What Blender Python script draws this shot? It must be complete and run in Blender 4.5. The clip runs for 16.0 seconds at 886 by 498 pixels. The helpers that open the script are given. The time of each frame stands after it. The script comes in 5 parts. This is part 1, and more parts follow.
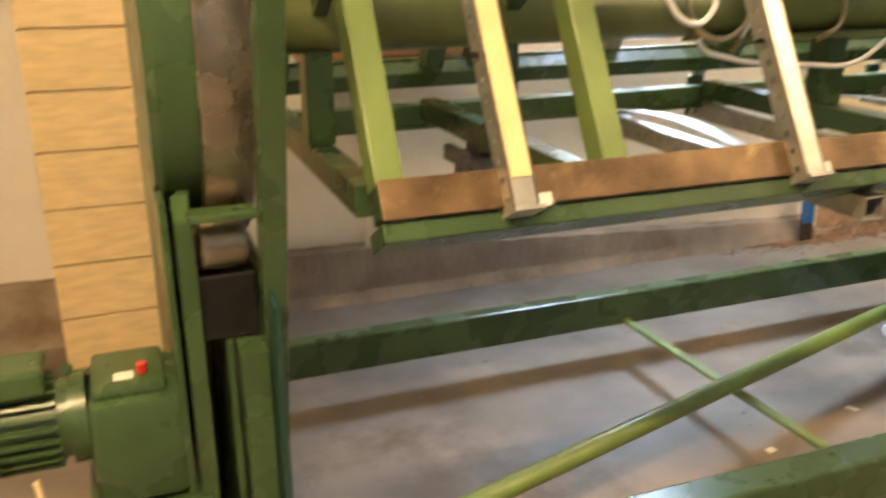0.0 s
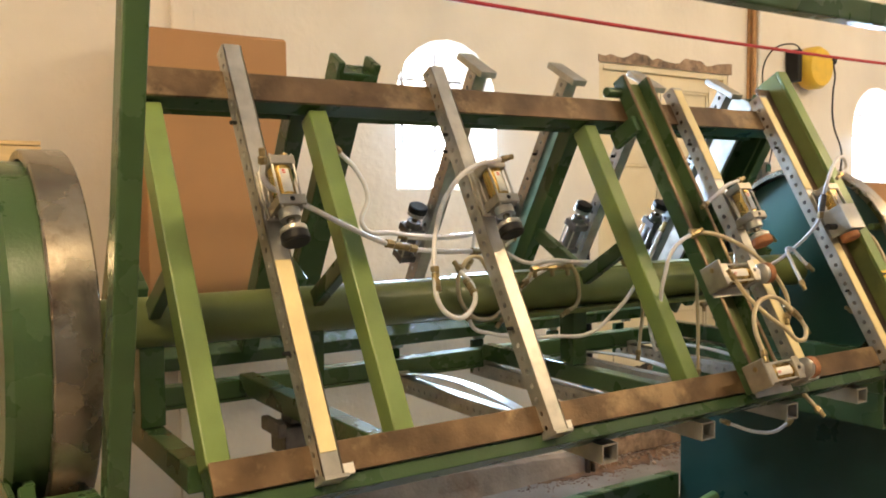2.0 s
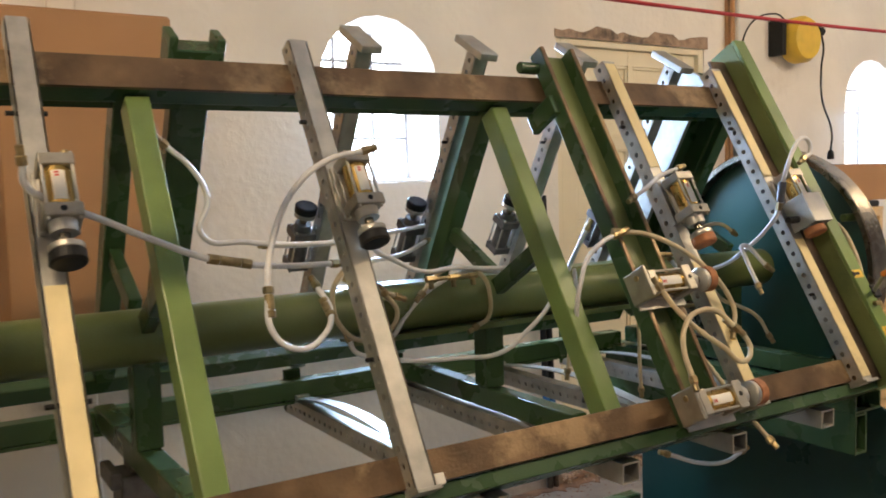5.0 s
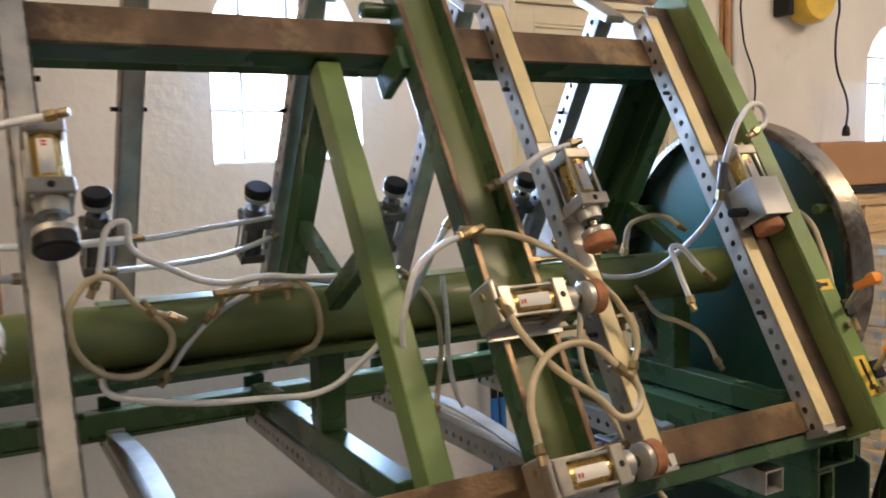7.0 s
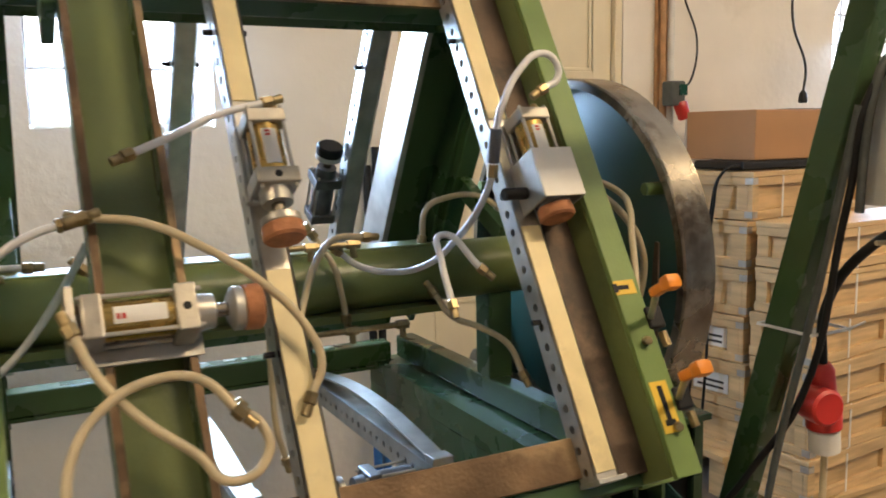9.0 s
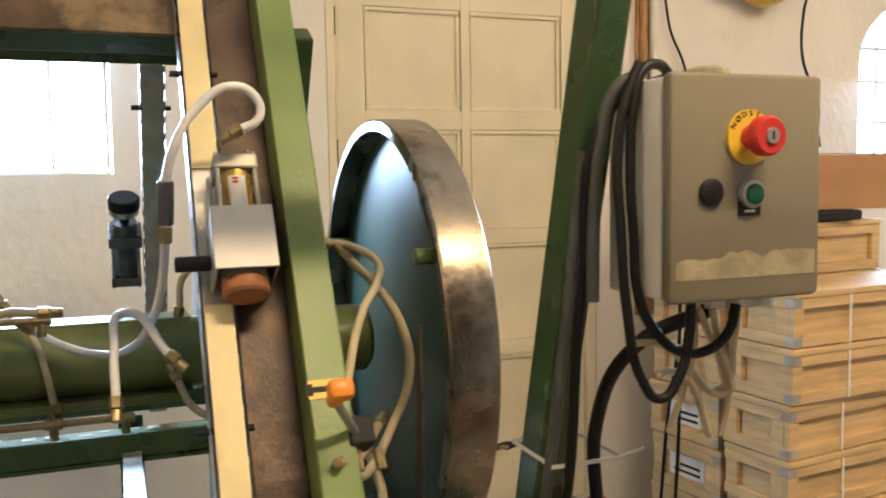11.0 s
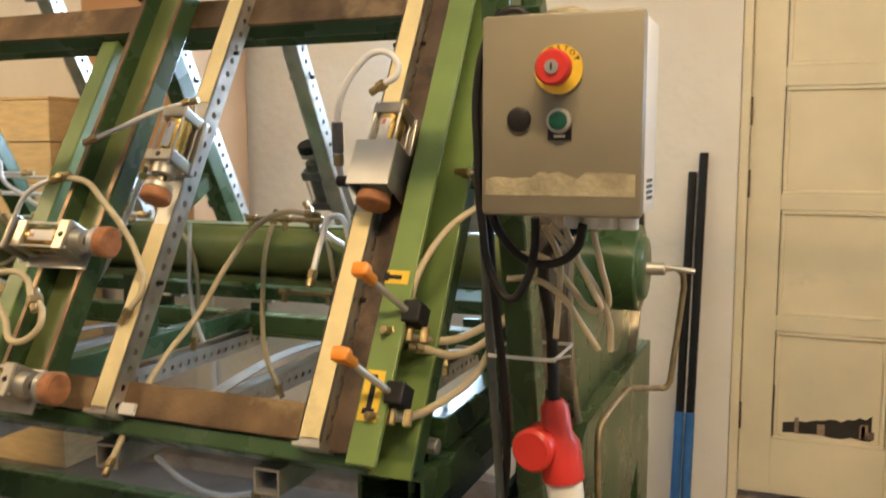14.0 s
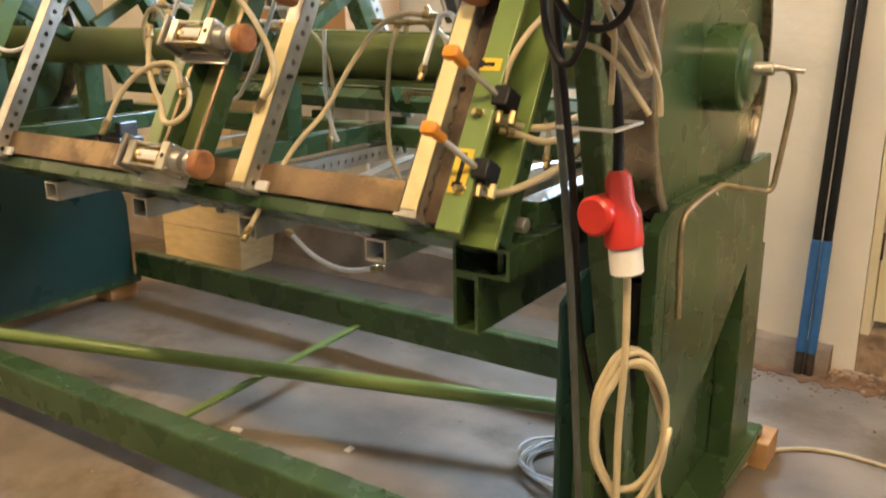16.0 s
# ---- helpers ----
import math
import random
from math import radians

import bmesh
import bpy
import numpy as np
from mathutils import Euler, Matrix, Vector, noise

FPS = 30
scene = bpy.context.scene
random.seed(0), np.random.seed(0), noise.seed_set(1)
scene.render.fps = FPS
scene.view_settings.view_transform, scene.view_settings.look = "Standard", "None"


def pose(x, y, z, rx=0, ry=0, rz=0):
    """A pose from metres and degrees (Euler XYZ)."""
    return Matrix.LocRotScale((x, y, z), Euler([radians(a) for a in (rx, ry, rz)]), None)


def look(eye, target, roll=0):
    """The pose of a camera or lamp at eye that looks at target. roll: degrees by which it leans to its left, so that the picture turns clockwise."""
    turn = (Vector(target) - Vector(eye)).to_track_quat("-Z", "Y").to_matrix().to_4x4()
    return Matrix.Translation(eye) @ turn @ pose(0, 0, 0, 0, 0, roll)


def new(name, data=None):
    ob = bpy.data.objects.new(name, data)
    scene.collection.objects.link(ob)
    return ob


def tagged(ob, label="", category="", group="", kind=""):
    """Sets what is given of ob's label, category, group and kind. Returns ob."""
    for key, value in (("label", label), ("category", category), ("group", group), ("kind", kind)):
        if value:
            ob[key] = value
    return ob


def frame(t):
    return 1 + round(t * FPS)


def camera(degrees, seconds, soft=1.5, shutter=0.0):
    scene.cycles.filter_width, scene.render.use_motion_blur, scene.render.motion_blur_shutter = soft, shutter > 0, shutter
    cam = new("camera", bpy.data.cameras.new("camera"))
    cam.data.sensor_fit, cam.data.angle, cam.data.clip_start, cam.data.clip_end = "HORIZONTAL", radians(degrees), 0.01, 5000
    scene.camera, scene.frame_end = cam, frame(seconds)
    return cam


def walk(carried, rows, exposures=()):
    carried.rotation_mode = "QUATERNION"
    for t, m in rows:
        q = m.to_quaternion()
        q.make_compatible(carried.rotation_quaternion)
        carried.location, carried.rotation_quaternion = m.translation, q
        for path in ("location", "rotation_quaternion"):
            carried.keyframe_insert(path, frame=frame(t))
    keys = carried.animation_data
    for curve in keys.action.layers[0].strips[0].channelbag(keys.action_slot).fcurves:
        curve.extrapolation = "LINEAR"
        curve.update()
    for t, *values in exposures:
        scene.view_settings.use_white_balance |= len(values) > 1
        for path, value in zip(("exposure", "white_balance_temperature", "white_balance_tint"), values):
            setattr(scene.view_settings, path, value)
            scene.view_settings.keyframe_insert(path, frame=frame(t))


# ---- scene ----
cam = camera(54.1, 16.0, soft=1.8, shutter=0.4)
PATH = [
    (0, (-1.591, -1.436, 1.360), (-0.920, 0.332, 0.709), -0.24),
    (0.5, (-1.616, -1.498, 1.379), (-0.669, 0.209, 0.945), -0.30),
    (1, (-1.641, -1.627, 1.424), (-0.614, 0.063, 1.123), -0.77),
    (1.5, (-1.686, -1.728, 1.484), (-0.630, -0.042, 1.275), -0.58),
    (2, (-1.734, -1.769, 1.525), (-0.639, -0.099, 1.404), -0.37),
    (2.5, (-1.784, -1.789, 1.544), (-0.648, -0.147, 1.435), -1.11),
    (3, (-1.791, -1.790, 1.543), (-0.642, -0.158, 1.405), -1.55),
    (3.5, (-1.682, -1.776, 1.541), (-0.572, -0.119, 1.395), -1.69),
    (6, (-0.859, -1.488, 1.553), (0.167, 0.221, 1.396), -1.25),
    (6.5, (-0.665, -1.436, 1.550), (0.321, 0.296, 1.384), -1.30),
    (7, (-0.479, -1.355, 1.537), (0.498, 0.380, 1.342), -1.49),
    (7.5, (-0.295, -1.293, 1.540), (0.698, 0.429, 1.312), -1.17),
    (8, (-0.123, -1.274, 1.538), (0.864, 0.447, 1.291), -1.34),
    (8.5, (0.079, -1.287, 1.534), (1.033, 0.451, 1.276), -0.76),
    (9, (0.245, -1.275, 1.519), (1.157, 0.485, 1.254), -1.07),
    (9.5, (0.444, -1.229, 1.501), (1.335, 0.545, 1.259), -0.89),
    (10, (0.622, -1.213, 1.523), (1.486, 0.578, 1.304), -0.83),
    (12.5, (1.499, -1.238, 1.513), (1.518, 0.760, 1.421), 0.08),
    (13, (1.666, -1.326, 1.505), (1.336, 0.644, 1.407), 0.44),
    (13.5, (1.762, -1.406, 1.486), (1.179, 0.503, 1.351), -0.35),
    (14, (1.850, -1.479, 1.460), (1.117, 0.369, 1.246), 0.05),
    (14.5, (1.941, -1.462, 1.436), (1.049, 0.296, 1.098), 0.55),
    (15, (2.024, -1.458, 1.413), (1.010, 0.219, 1.018), 0.19),
    (15.5, (2.052, -1.488, 1.396), (1.002, 0.153, 0.943), -0.80),
    (16, (2.058, -1.537, 1.359), (0.996, 0.067, 0.812), -0.36),
]
walk(cam, [(t, look(eye, target, roll)) for t, eye, target, roll in PATH],
     exposures=[(0, 0.8, 8050, 15), (1, 0.45, 7550, 14), (2.5, 0.2, 7050, 13), (3.7, 0.02, 6800, 12), (6, -0.15, 6150, 17), (7, -0.15, 6100, 17), (8, -0.12, 6300, 15), (9.5, -0.03, 6550, 13), (12.5, 0.13, 6850, 12), (14, 0.17, 7050, 12), (16, 0.45, 7600, 13)])

# ---------------------------------------------------------------- light
world = bpy.data.worlds.new("world")
scene.world = world
world.use_nodes = True
wn = world.node_tree.nodes
sky = wn.new("ShaderNodeTexSky")
sky.sky_type, sky.sun_disc, sky.sun_elevation, sky.sun_rotation = "NISHITA", False, radians(38), radians(20)
wn["Background"].inputs["Strength"].default_value = 0.15
world.node_tree.links.new(sky.outputs[0], wn["Background"].inputs["Color"])


def sun(direction, strength):
    data = bpy.data.lights.new("sun", "SUN")
    data.energy, data.angle, data.color = strength, radians(0.5), (1.0, 0.93, 0.82)
    ob = new("sun", data)
    ob.matrix_world = look((0, 0, 0), direction)
    return ob


sun((-0.3, -0.75, -0.62), 3.0)


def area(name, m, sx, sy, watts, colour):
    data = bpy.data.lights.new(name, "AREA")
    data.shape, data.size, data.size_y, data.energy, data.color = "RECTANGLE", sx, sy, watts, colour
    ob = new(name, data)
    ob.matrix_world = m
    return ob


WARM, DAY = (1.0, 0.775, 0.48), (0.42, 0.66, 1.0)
# warm ceiling lamps added out of view; places and strengths tuned for brightness
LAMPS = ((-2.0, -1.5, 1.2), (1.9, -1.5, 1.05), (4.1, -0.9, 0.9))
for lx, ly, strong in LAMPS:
    # one source leans to the window wall, an extra one lights the floor
    area("added_lamp_light", look((lx, ly, 3.2), (lx, ly + 2.6, 1.9)), 1.2, 0.12, 38 * strong, WARM)
    area("added_lamp_light", pose(lx, ly, 3.2), 1.2, 0.12, 22 * strong, WARM).data.spread = radians(115)
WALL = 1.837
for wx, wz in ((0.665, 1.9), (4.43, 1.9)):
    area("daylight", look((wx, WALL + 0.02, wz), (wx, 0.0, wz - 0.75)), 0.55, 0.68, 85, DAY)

# ---------------------------------------------------------------- materials


def material(name, colour, rough=0.5, metal=0.0, scale=12.0, vary=0.25, bump=0.05, fine=140.0, second=None, spec=0.5, patch=0.55, streak=None):
    """Noise at two scales over a base colour, with fine relief; second: a colour that shows in patches."""
    m = bpy.data.materials.new(name)
    m.use_nodes = True
    n, l = m.node_tree.nodes, m.node_tree.links
    b = n["Principled BSDF"]
    co = n.new("ShaderNodeTexCoord")
    src = co.outputs["Object"]
    if streak:
        mp = n.new("ShaderNodeMapping")
        mp.inputs["Scale"].default_value = streak
        l.new(src, mp.inputs[0])
        src = mp.outputs[0]
    big, small = n.new("ShaderNodeTexNoise"), n.new("ShaderNodeTexNoise")
    big.inputs["Scale"].default_value, big.inputs["Detail"].default_value = scale, 6
    small.inputs["Scale"].default_value, small.inputs["Detail"].default_value = fine, 3
    l.new(src, big.inputs["Vector"])
    l.new(src, small.inputs["Vector"])
    ramp = n.new("ShaderNodeValToRGB")
    e = ramp.color_ramp.elements
    lo = [c * (1 - vary) for c in colour]
    hi = [min(1, c * (1 + vary)) for c in colour]
    e[0].position, e[0].color = 0.3, (*lo, 1)
    e[1].position, e[1].color = 0.7, (*hi, 1)
    l.new(big.outputs["Fac"], ramp.inputs[0])
    out = ramp.outputs[0]
    if second:
        other = n.new("ShaderNodeTexNoise")
        other.inputs["Scale"].default_value, other.inputs["Detail"].default_value, other.inputs["Roughness"].default_value = scale * 0.45, 9, 0.65
        l.new(src, other.inputs["Vector"])
        step = n.new("ShaderNodeMapRange")
        step.inputs["From Min"].default_value, step.inputs["From Max"].default_value = patch, patch + 0.1
        l.new(other.outputs["Fac"], step.inputs[0])
        mix = n.new("ShaderNodeMix")
        mix.data_type = "RGBA"
        l.new(step.outputs[0], mix.inputs["Factor"])
        l.new(out, mix.inputs["A"])
        mix.inputs["B"].default_value = (*second, 1)
        out = mix.outputs["Result"]
    l.new(out, b.inputs["Base Color"])
    rr = n.new("ShaderNodeMapRange")
    rr.inputs["To Min"].default_value, rr.inputs["To Max"].default_value = max(0.02, rough - 0.12), min(1, rough + 0.14)
    l.new(big.outputs["Fac"], rr.inputs[0])
    l.new(rr.outputs[0], b.inputs["Roughness"])
    b.inputs["Metallic"].default_value = metal
    b.inputs["Specular IOR Level"].default_value = spec
    if bump:
        bp = n.new("ShaderNodeBump")
        bp.inputs["Strength"].default_value, bp.inputs["Distance"].default_value = bump, 0.01
        l.new(small.outputs["Fac"], bp.inputs["Height"])
        l.new(bp.outputs[0], b.inputs["Normal"])
    return m


GREEN = material("green_paint", (0.04, 0.083, 0.031), 0.27, scale=7, vary=0.13, bump=0.06, second=(0.034, 0.07, 0.027), patch=0.6)
OLIVE = material("olive_green_paint", (0.14, 0.172, 0.055), 0.32, scale=5, vary=0.2, bump=0.05, second=(0.095, 0.125, 0.043), patch=0.58)
LIGHTGREEN = material("lighter_green", (0.15, 0.225, 0.065), 0.36, scale=9, vary=0.15, bump=0.06, second=(0.10, 0.145, 0.055), patch=0.64)
# inner plates: the same green, with missing light put into the colour
INNER = material("shaded_green_paint", (0.012, 0.048, 0.04), 0.3, scale=4, vary=0.2, bump=0.03)
CRANK = material("dull_brass_steel", (0.36, 0.28, 0.17), 0.4, metal=0.8, scale=30, vary=0.3, bump=0.06)
DARKMETAL = material("dark_grey_metal", (0.14, 0.14, 0.145), 0.38, metal=0.7, scale=30, vary=0.3, bump=0.05)
TEAL = material("blue_green_paint", (0.022, 0.085, 0.068), 0.33, scale=3, vary=0.15, bump=0.03)
BROWN = material("worn_brown_plate", (0.15, 0.094, 0.05), 0.33, metal=0.5, scale=11, vary=0.45, bump=0.1, second=(0.30, 0.205, 0.11), patch=0.52)
RUST = material("rusty_steel", (0.115, 0.076, 0.05), 0.45, metal=0.4, scale=10, vary=0.45, bump=0.12, second=(0.055, 0.04, 0.03), patch=0.5)
STEEL = material("bare_steel", (0.31, 0.275, 0.22), 0.26, metal=0.9, scale=9, vary=0.4, bump=0.05, second=(0.12, 0.09, 0.065), patch=0.5)
GALV = material("galvanised_steel", (0.47, 0.455, 0.41), 0.38, metal=0.72, scale=20, vary=0.2, bump=0.05)
ALU = material("cast_aluminium", (0.40, 0.37, 0.31), 0.36, metal=0.8, scale=30, vary=0.15, bump=0.06)
BRASS = material("brass_tube", (0.50, 0.34, 0.11), 0.25, metal=0.9, scale=25, vary=0.15, bump=0.02)
BRONZE = material("brass_fitting", (0.34, 0.26, 0.135), 0.35, metal=0.85, scale=60, vary=0.3, bump=0.05)
YELLOW = material("pale_yellow_strip", (0.74, 0.62, 0.33), 0.42, scale=12, vary=0.1, bump=0.03, second=(0.55, 0.46, 0.26), patch=0.62)
CORK = material("brown_rubber_pad", (0.36, 0.15, 0.065), 0.75, scale=40, vary=0.3, bump=0.2)
BLACK = material("black_rubber", (0.008, 0.008, 0.008), 0.5, spec=0.3, scale=30, vary=0.3, bump=0.05)
HOSEW = material("clear_white_hose", (0.70, 0.70, 0.70), 0.3, scale=30, vary=0.08, bump=0.0)
HOSEB = material("yellowed_hose", (0.52, 0.43, 0.27), 0.4, scale=30, vary=0.12, bump=0.0)
HOSEG = material("grey_conduit", (0.07, 0.078, 0.07), 0.5, scale=40, vary=0.2, bump=0.1)
BOXGREY = material("grey_enamel", (0.20, 0.174, 0.122), 0.45, scale=5, vary=0.12, bump=0.03)
RESIDUE = material("old_glue_residue", (0.30, 0.26, 0.17), 0.7, scale=40, vary=0.3, bump=0.15)
RED = material("red_plastic", (0.52, 0.03, 0.022), 0.35, scale=20, vary=0.08, bump=0.02)
YELLOWP = material("yellow_plastic", (0.72, 0.48, 0.05), 0.4, scale=20, vary=0.08, bump=0.02)
ORANGE = material("orange_plastic", (0.80, 0.27, 0.03), 0.4, scale=20, vary=0.08, bump=0.02)
GREENP = material("green_plastic", (0.006, 0.06, 0.035), 0.25, scale=20, vary=0.1, bump=0.0)
BLUE = material("blue_paint", (0.03, 0.14, 0.36), 0.4, scale=20, vary=0.15, bump=0.05)
WHITEP = material("white_plastic", (0.72, 0.70, 0.64), 0.4, scale=20, vary=0.06, bump=0.02)
PAPER = material("white_paper_label", (0.78, 0.76, 0.70), 0.6, scale=30, vary=0.04, bump=0.0)
PLASTER = material("whitewashed_plaster", (0.80, 0.75, 0.67), 0.85, scale=2.2, vary=0.07, bump=0.35, fine=26, second=(0.70, 0.64, 0.55), patch=0.62)
REVEAL = material("bare_brick_and_mortar", (0.34, 0.24, 0.17), 0.9, scale=16, vary=0.45, bump=0.6, fine=40, second=(0.12, 0.09, 0.07), patch=0.55)
CONCRETE = material("worn_concrete", (0.22, 0.182, 0.15), 0.55, spec=0.3, scale=2.6, vary=0.4, bump=0.14, fine=60, second=(0.15, 0.11, 0.075), patch=0.54)
FOOTING = material("stained_footing", (0.30, 0.235, 0.18), 0.85, scale=5, vary=0.3, bump=0.4, fine=50, second=(0.20, 0.13, 0.085), patch=0.55)
DIRT = material("red_brown_dirt", (0.20, 0.105, 0.055), 0.9, scale=14, vary=0.4, bump=0.5, fine=70, second=(0.10, 0.06, 0.04), patch=0.55)
IRON = material("grey_painted_iron", (0.38, 0.38, 0.40), 0.5, scale=20, vary=0.2, bump=0.05)
DOORP = material("cream_door_paint", (0.76, 0.675, 0.485), 0.5, scale=4, vary=0.07, bump=0.08, second=(0.58, 0.50, 0.34), patch=0.64)
PINE = material("pine_boards", (0.58, 0.40, 0.20), 0.6, scale=4, vary=0.2, bump=0.06, fine=40, streak=(1.1, 1.3, 11))
PINEH = material("pine_planks", (0.80, 0.60, 0.32), 0.6, scale=5, vary=0.12, bump=0.08, fine=50, streak=(2, 3, 10))
CARD = material("brown_cardboard", (0.42, 0.225, 0.105), 0.75, scale=3, vary=0.08, bump=0.04)
TIMBER = material("offcut_timber", (0.46, 0.25, 0.11), 0.7, scale=18, vary=0.2, bump=0.1)
DARK = material("near_black", (0.03, 0.026, 0.022), 0.8, scale=20, vary=0.3, bump=0.1)
ROPE = material("red_cord", (0.42, 0.02, 0.03), 0.6, scale=60, vary=0.2, bump=0.1)


def simple(name, colour, rough, transmission=0.0, emit=0.0):
    m = bpy.data.materials.new(name)
    m.use_nodes = True
    b = m.node_tree.nodes["Principled BSDF"]
    b.inputs["Base Color"].default_value = (*colour, 1)
    b.inputs["Roughness"].default_value = rough
    b.inputs["Transmission Weight"].default_value = transmission
    if emit:
        b.inputs["Emission Color"].default_value = (*colour, 1)
        b.inputs["Emission Strength"].default_value = emit
    return m


GLASS = simple("window_glass", (1, 1, 1), 0.0, 1.0)
BRIGHT = simple("bright_sky", (0.86, 0.92, 1.0), 1.0, 0.0, 9.0)

# ---------------------------------------------------------------- helpers


def put(bm, name, mat, smooth=False):
    me = bpy.data.meshes.new(name)
    bm.normal_update()
    bm.to_mesh(me)
    bm.free()
    me.materials.append(mat)
    if smooth:
        for p in me.polygons:
            p.use_smooth = True
        me.set_sharp_from_angle(angle=radians(38))
    return me


def part(name, bm, mat, parent=None, label="", smooth=False):
    ob = new(name, put(bm, name, mat, smooth))
    ob.parent = parent
    if label:
        ob["label"] = label
    return ob


def thing(name, label, category, group="", kind=""):
    return tagged(new(name), label, category, group, kind)


def box(bm, lo, hi, bevel=0.0, m=None):
    lo, hi = Vector(lo), Vector(hi)
    t = Matrix.Translation((lo + hi) / 2) @ Matrix.Diagonal((*(hi - lo), 1))
    r = bmesh.ops.create_cube(bm, size=1.0, matrix=t)
    vs = r["verts"]
    if bevel:
        es = list({e for v in vs for e in v.link_edges})
        vs = bmesh.ops.bevel(bm, geom=es, offset=bevel, segments=2, affect="EDGES", profile=0.5)["verts"]
    if m is not None:
        bmesh.ops.transform(bm, matrix=m, verts=list(set(vs)))
    return bm


def B(lo, hi, bevel=0.0, m=None):
    return box(bmesh.new(), lo, hi, bevel, m)


def along(a, b, up=(0, 0, 1)):
    """A frame at a whose z runs to b."""
    a, b = Vector(a), Vector(b)
    z = (b - a).normalized()
    x = Vector(up).cross(z)
    if x.length < 1e-4:
        x = Vector((1, 0, 0))
    x.normalize()
    y = z.cross(x)
    return Matrix(((x.x, y.x, z.x, a.x), (x.y, y.y, z.y, a.y), (x.z, y.z, z.z, a.z), (0, 0, 0, 1)))


def beam(a, b, w, d, bevel=0.004, up=(0, 0, 1), bm=None):
    n = (Vector(b) - Vector(a)).length
    return box(bm or bmesh.new(), (-w / 2, -d / 2, 0), (w / 2, d / 2, n), bevel, along(a, b, up))


def tube_beam(a, b, w, d, t=0.004, up=(0, 0, 1), bm=None):
    """A hollow rectangular tube, open at both ends."""
    bm = bm or bmesh.new()
    m, n = along(a, b, up), (Vector(b) - Vector(a)).length
    ring = lambda k, z: [bm.verts.new(m @ Vector((sx * (w / 2 - k), sy * (d / 2 - k), z))) for sx, sy in ((-1, -1), (1, -1), (1, 1), (-1, 1))]
    o0, o1, i0, i1 = ring(0, 0), ring(0, n), ring(t, 0), ring(t, n)
    for k in range(4):
        j = (k + 1) % 4
        bm.faces.new((o0[k], o0[j], o1[j], o1[k]))
        bm.faces.new((i0[j], i0[k], i1[k], i1[j]))
        bm.faces.new((o0[j], o0[k], i0[k], i0[j]))
        bm.faces.new((o1[k], o1[j], i1[j], i1[k]))
    return bm


def lathe(profile, m=Matrix(), n=24, bm=None):
    """Turn rows of (radius, z) round z."""
    bm = bm or bmesh.new()
    rows = []
    for r, z in profile:
        rows.append([bm.verts.new(m @ Vector((max(r, 1e-5) * math.cos(2 * math.pi * k / n), max(r, 1e-5) * math.sin(2 * math.pi * k / n), z))) for k in range(n)])
    for a, b in zip(rows, rows[1:]):
        for k in range(n):
            j = (k + 1) % n
            bm.faces.new((a[k], a[j], b[j], b[k]))
    bm.faces.new(rows[0][::-1])
    bm.faces.new(rows[-1])
    return bm


def rod(a, b, r, n=12, bm=None):
    ln = (Vector(b) - Vector(a)).length
    c = min(r * 0.15, 0.004)
    return lathe([(r - c, 0), (r, c), (r, ln - c), (r - c, ln)], along(a, b), n, bm)


def prism(points, m, depth, bevel=0.0):
    """A flat outline (x, y) raised by depth along z."""
    bm = bmesh.new()
    a = [bm.verts.new(m @ Vector((x, y, 0))) for x, y in points]
    b = [bm.verts.new(m @ Vector((x, y, depth))) for x, y in points]
    bm.faces.new(a[::-1])
    bm.faces.new(b)
    for k in range(len(a)):
        j = (k + 1) % len(a)
        bm.faces.new((a[k], a[j], b[j], b[k]))
    if bevel:
        bmesh.ops.bevel(bm, geom=bm.edges[:], offset=bevel, segments=2, affect="EDGES")
    return bm


def hose(name, pts, r, mat, label, category="hose", group="", parent=None):
    cu = bpy.data.curves.new(name, "CURVE")
    cu.dimensions, cu.bevel_depth, cu.bevel_resolution, cu.resolution_u, cu.use_fill_caps = "3D", r, 3, 8, True
    sp = cu.splines.new("BEZIER")
    sp.bezier_points.add(len(pts) - 1)
    for p, q in zip(sp.bezier_points, pts):
        p.co = q
        p.handle_left_type = p.handle_right_type = "AUTO"
    cu.materials.append(mat)
    ob = new(name, cu)
    if parent:
        ob.parent = parent
        return ob
    return tagged(ob, label, category, group)


def coil(c, rx, ry, turns, pitch, axis_m, seed=0):
    rnd = random.Random(seed)
    out = []
    for k in range(turns * 8 + 1):
        a = 2 * math.pi * k / 8
        j = 1 + rnd.uniform(-0.13, 0.13)
        out.append(axis_m @ Vector((c[0] + rx * j * math.cos(a), c[1] + ry * j * math.sin(a), c[2] + pitch * k / 8 + rnd.uniform(-0.003, 0.003))))
    return out


def text(name, body, size, m, mat, parent):
    cu = bpy.data.curves.new(name, "FONT")
    cu.body, cu.size, cu.align_x, cu.align_y, cu.extrude = body, size, "CENTER", "CENTER", 0.0004
    cu.materials.append(mat)
    ob = new(name, cu)
    ob.parent = parent
    ob.matrix_world = m
    return ob


# axis of the rotor and the three panels round it: (x, s, h) with s along a panel and h out from the axis
AY, AZ = 0.416, 1.239
# the pipe and the wheels run a little below the centre of the welded sides
WY, WZ = 0.40, 1.22


def panel(k):
    a = radians(150 - 120 * k)
    n, d = Vector((0, math.cos(a), math.sin(a))), Vector((0, math.sin(a), -math.cos(a)))
    return Matrix(((1, 0, 0, 0), (0, d.y, n.y, AY), (0, d.z, n.z, AZ), (0, 0, 0, 1)))


PAN = [panel(k) for k in range(3)]


def at(k, x, s, h):
    return PAN[k] @ Vector((x, s, h))

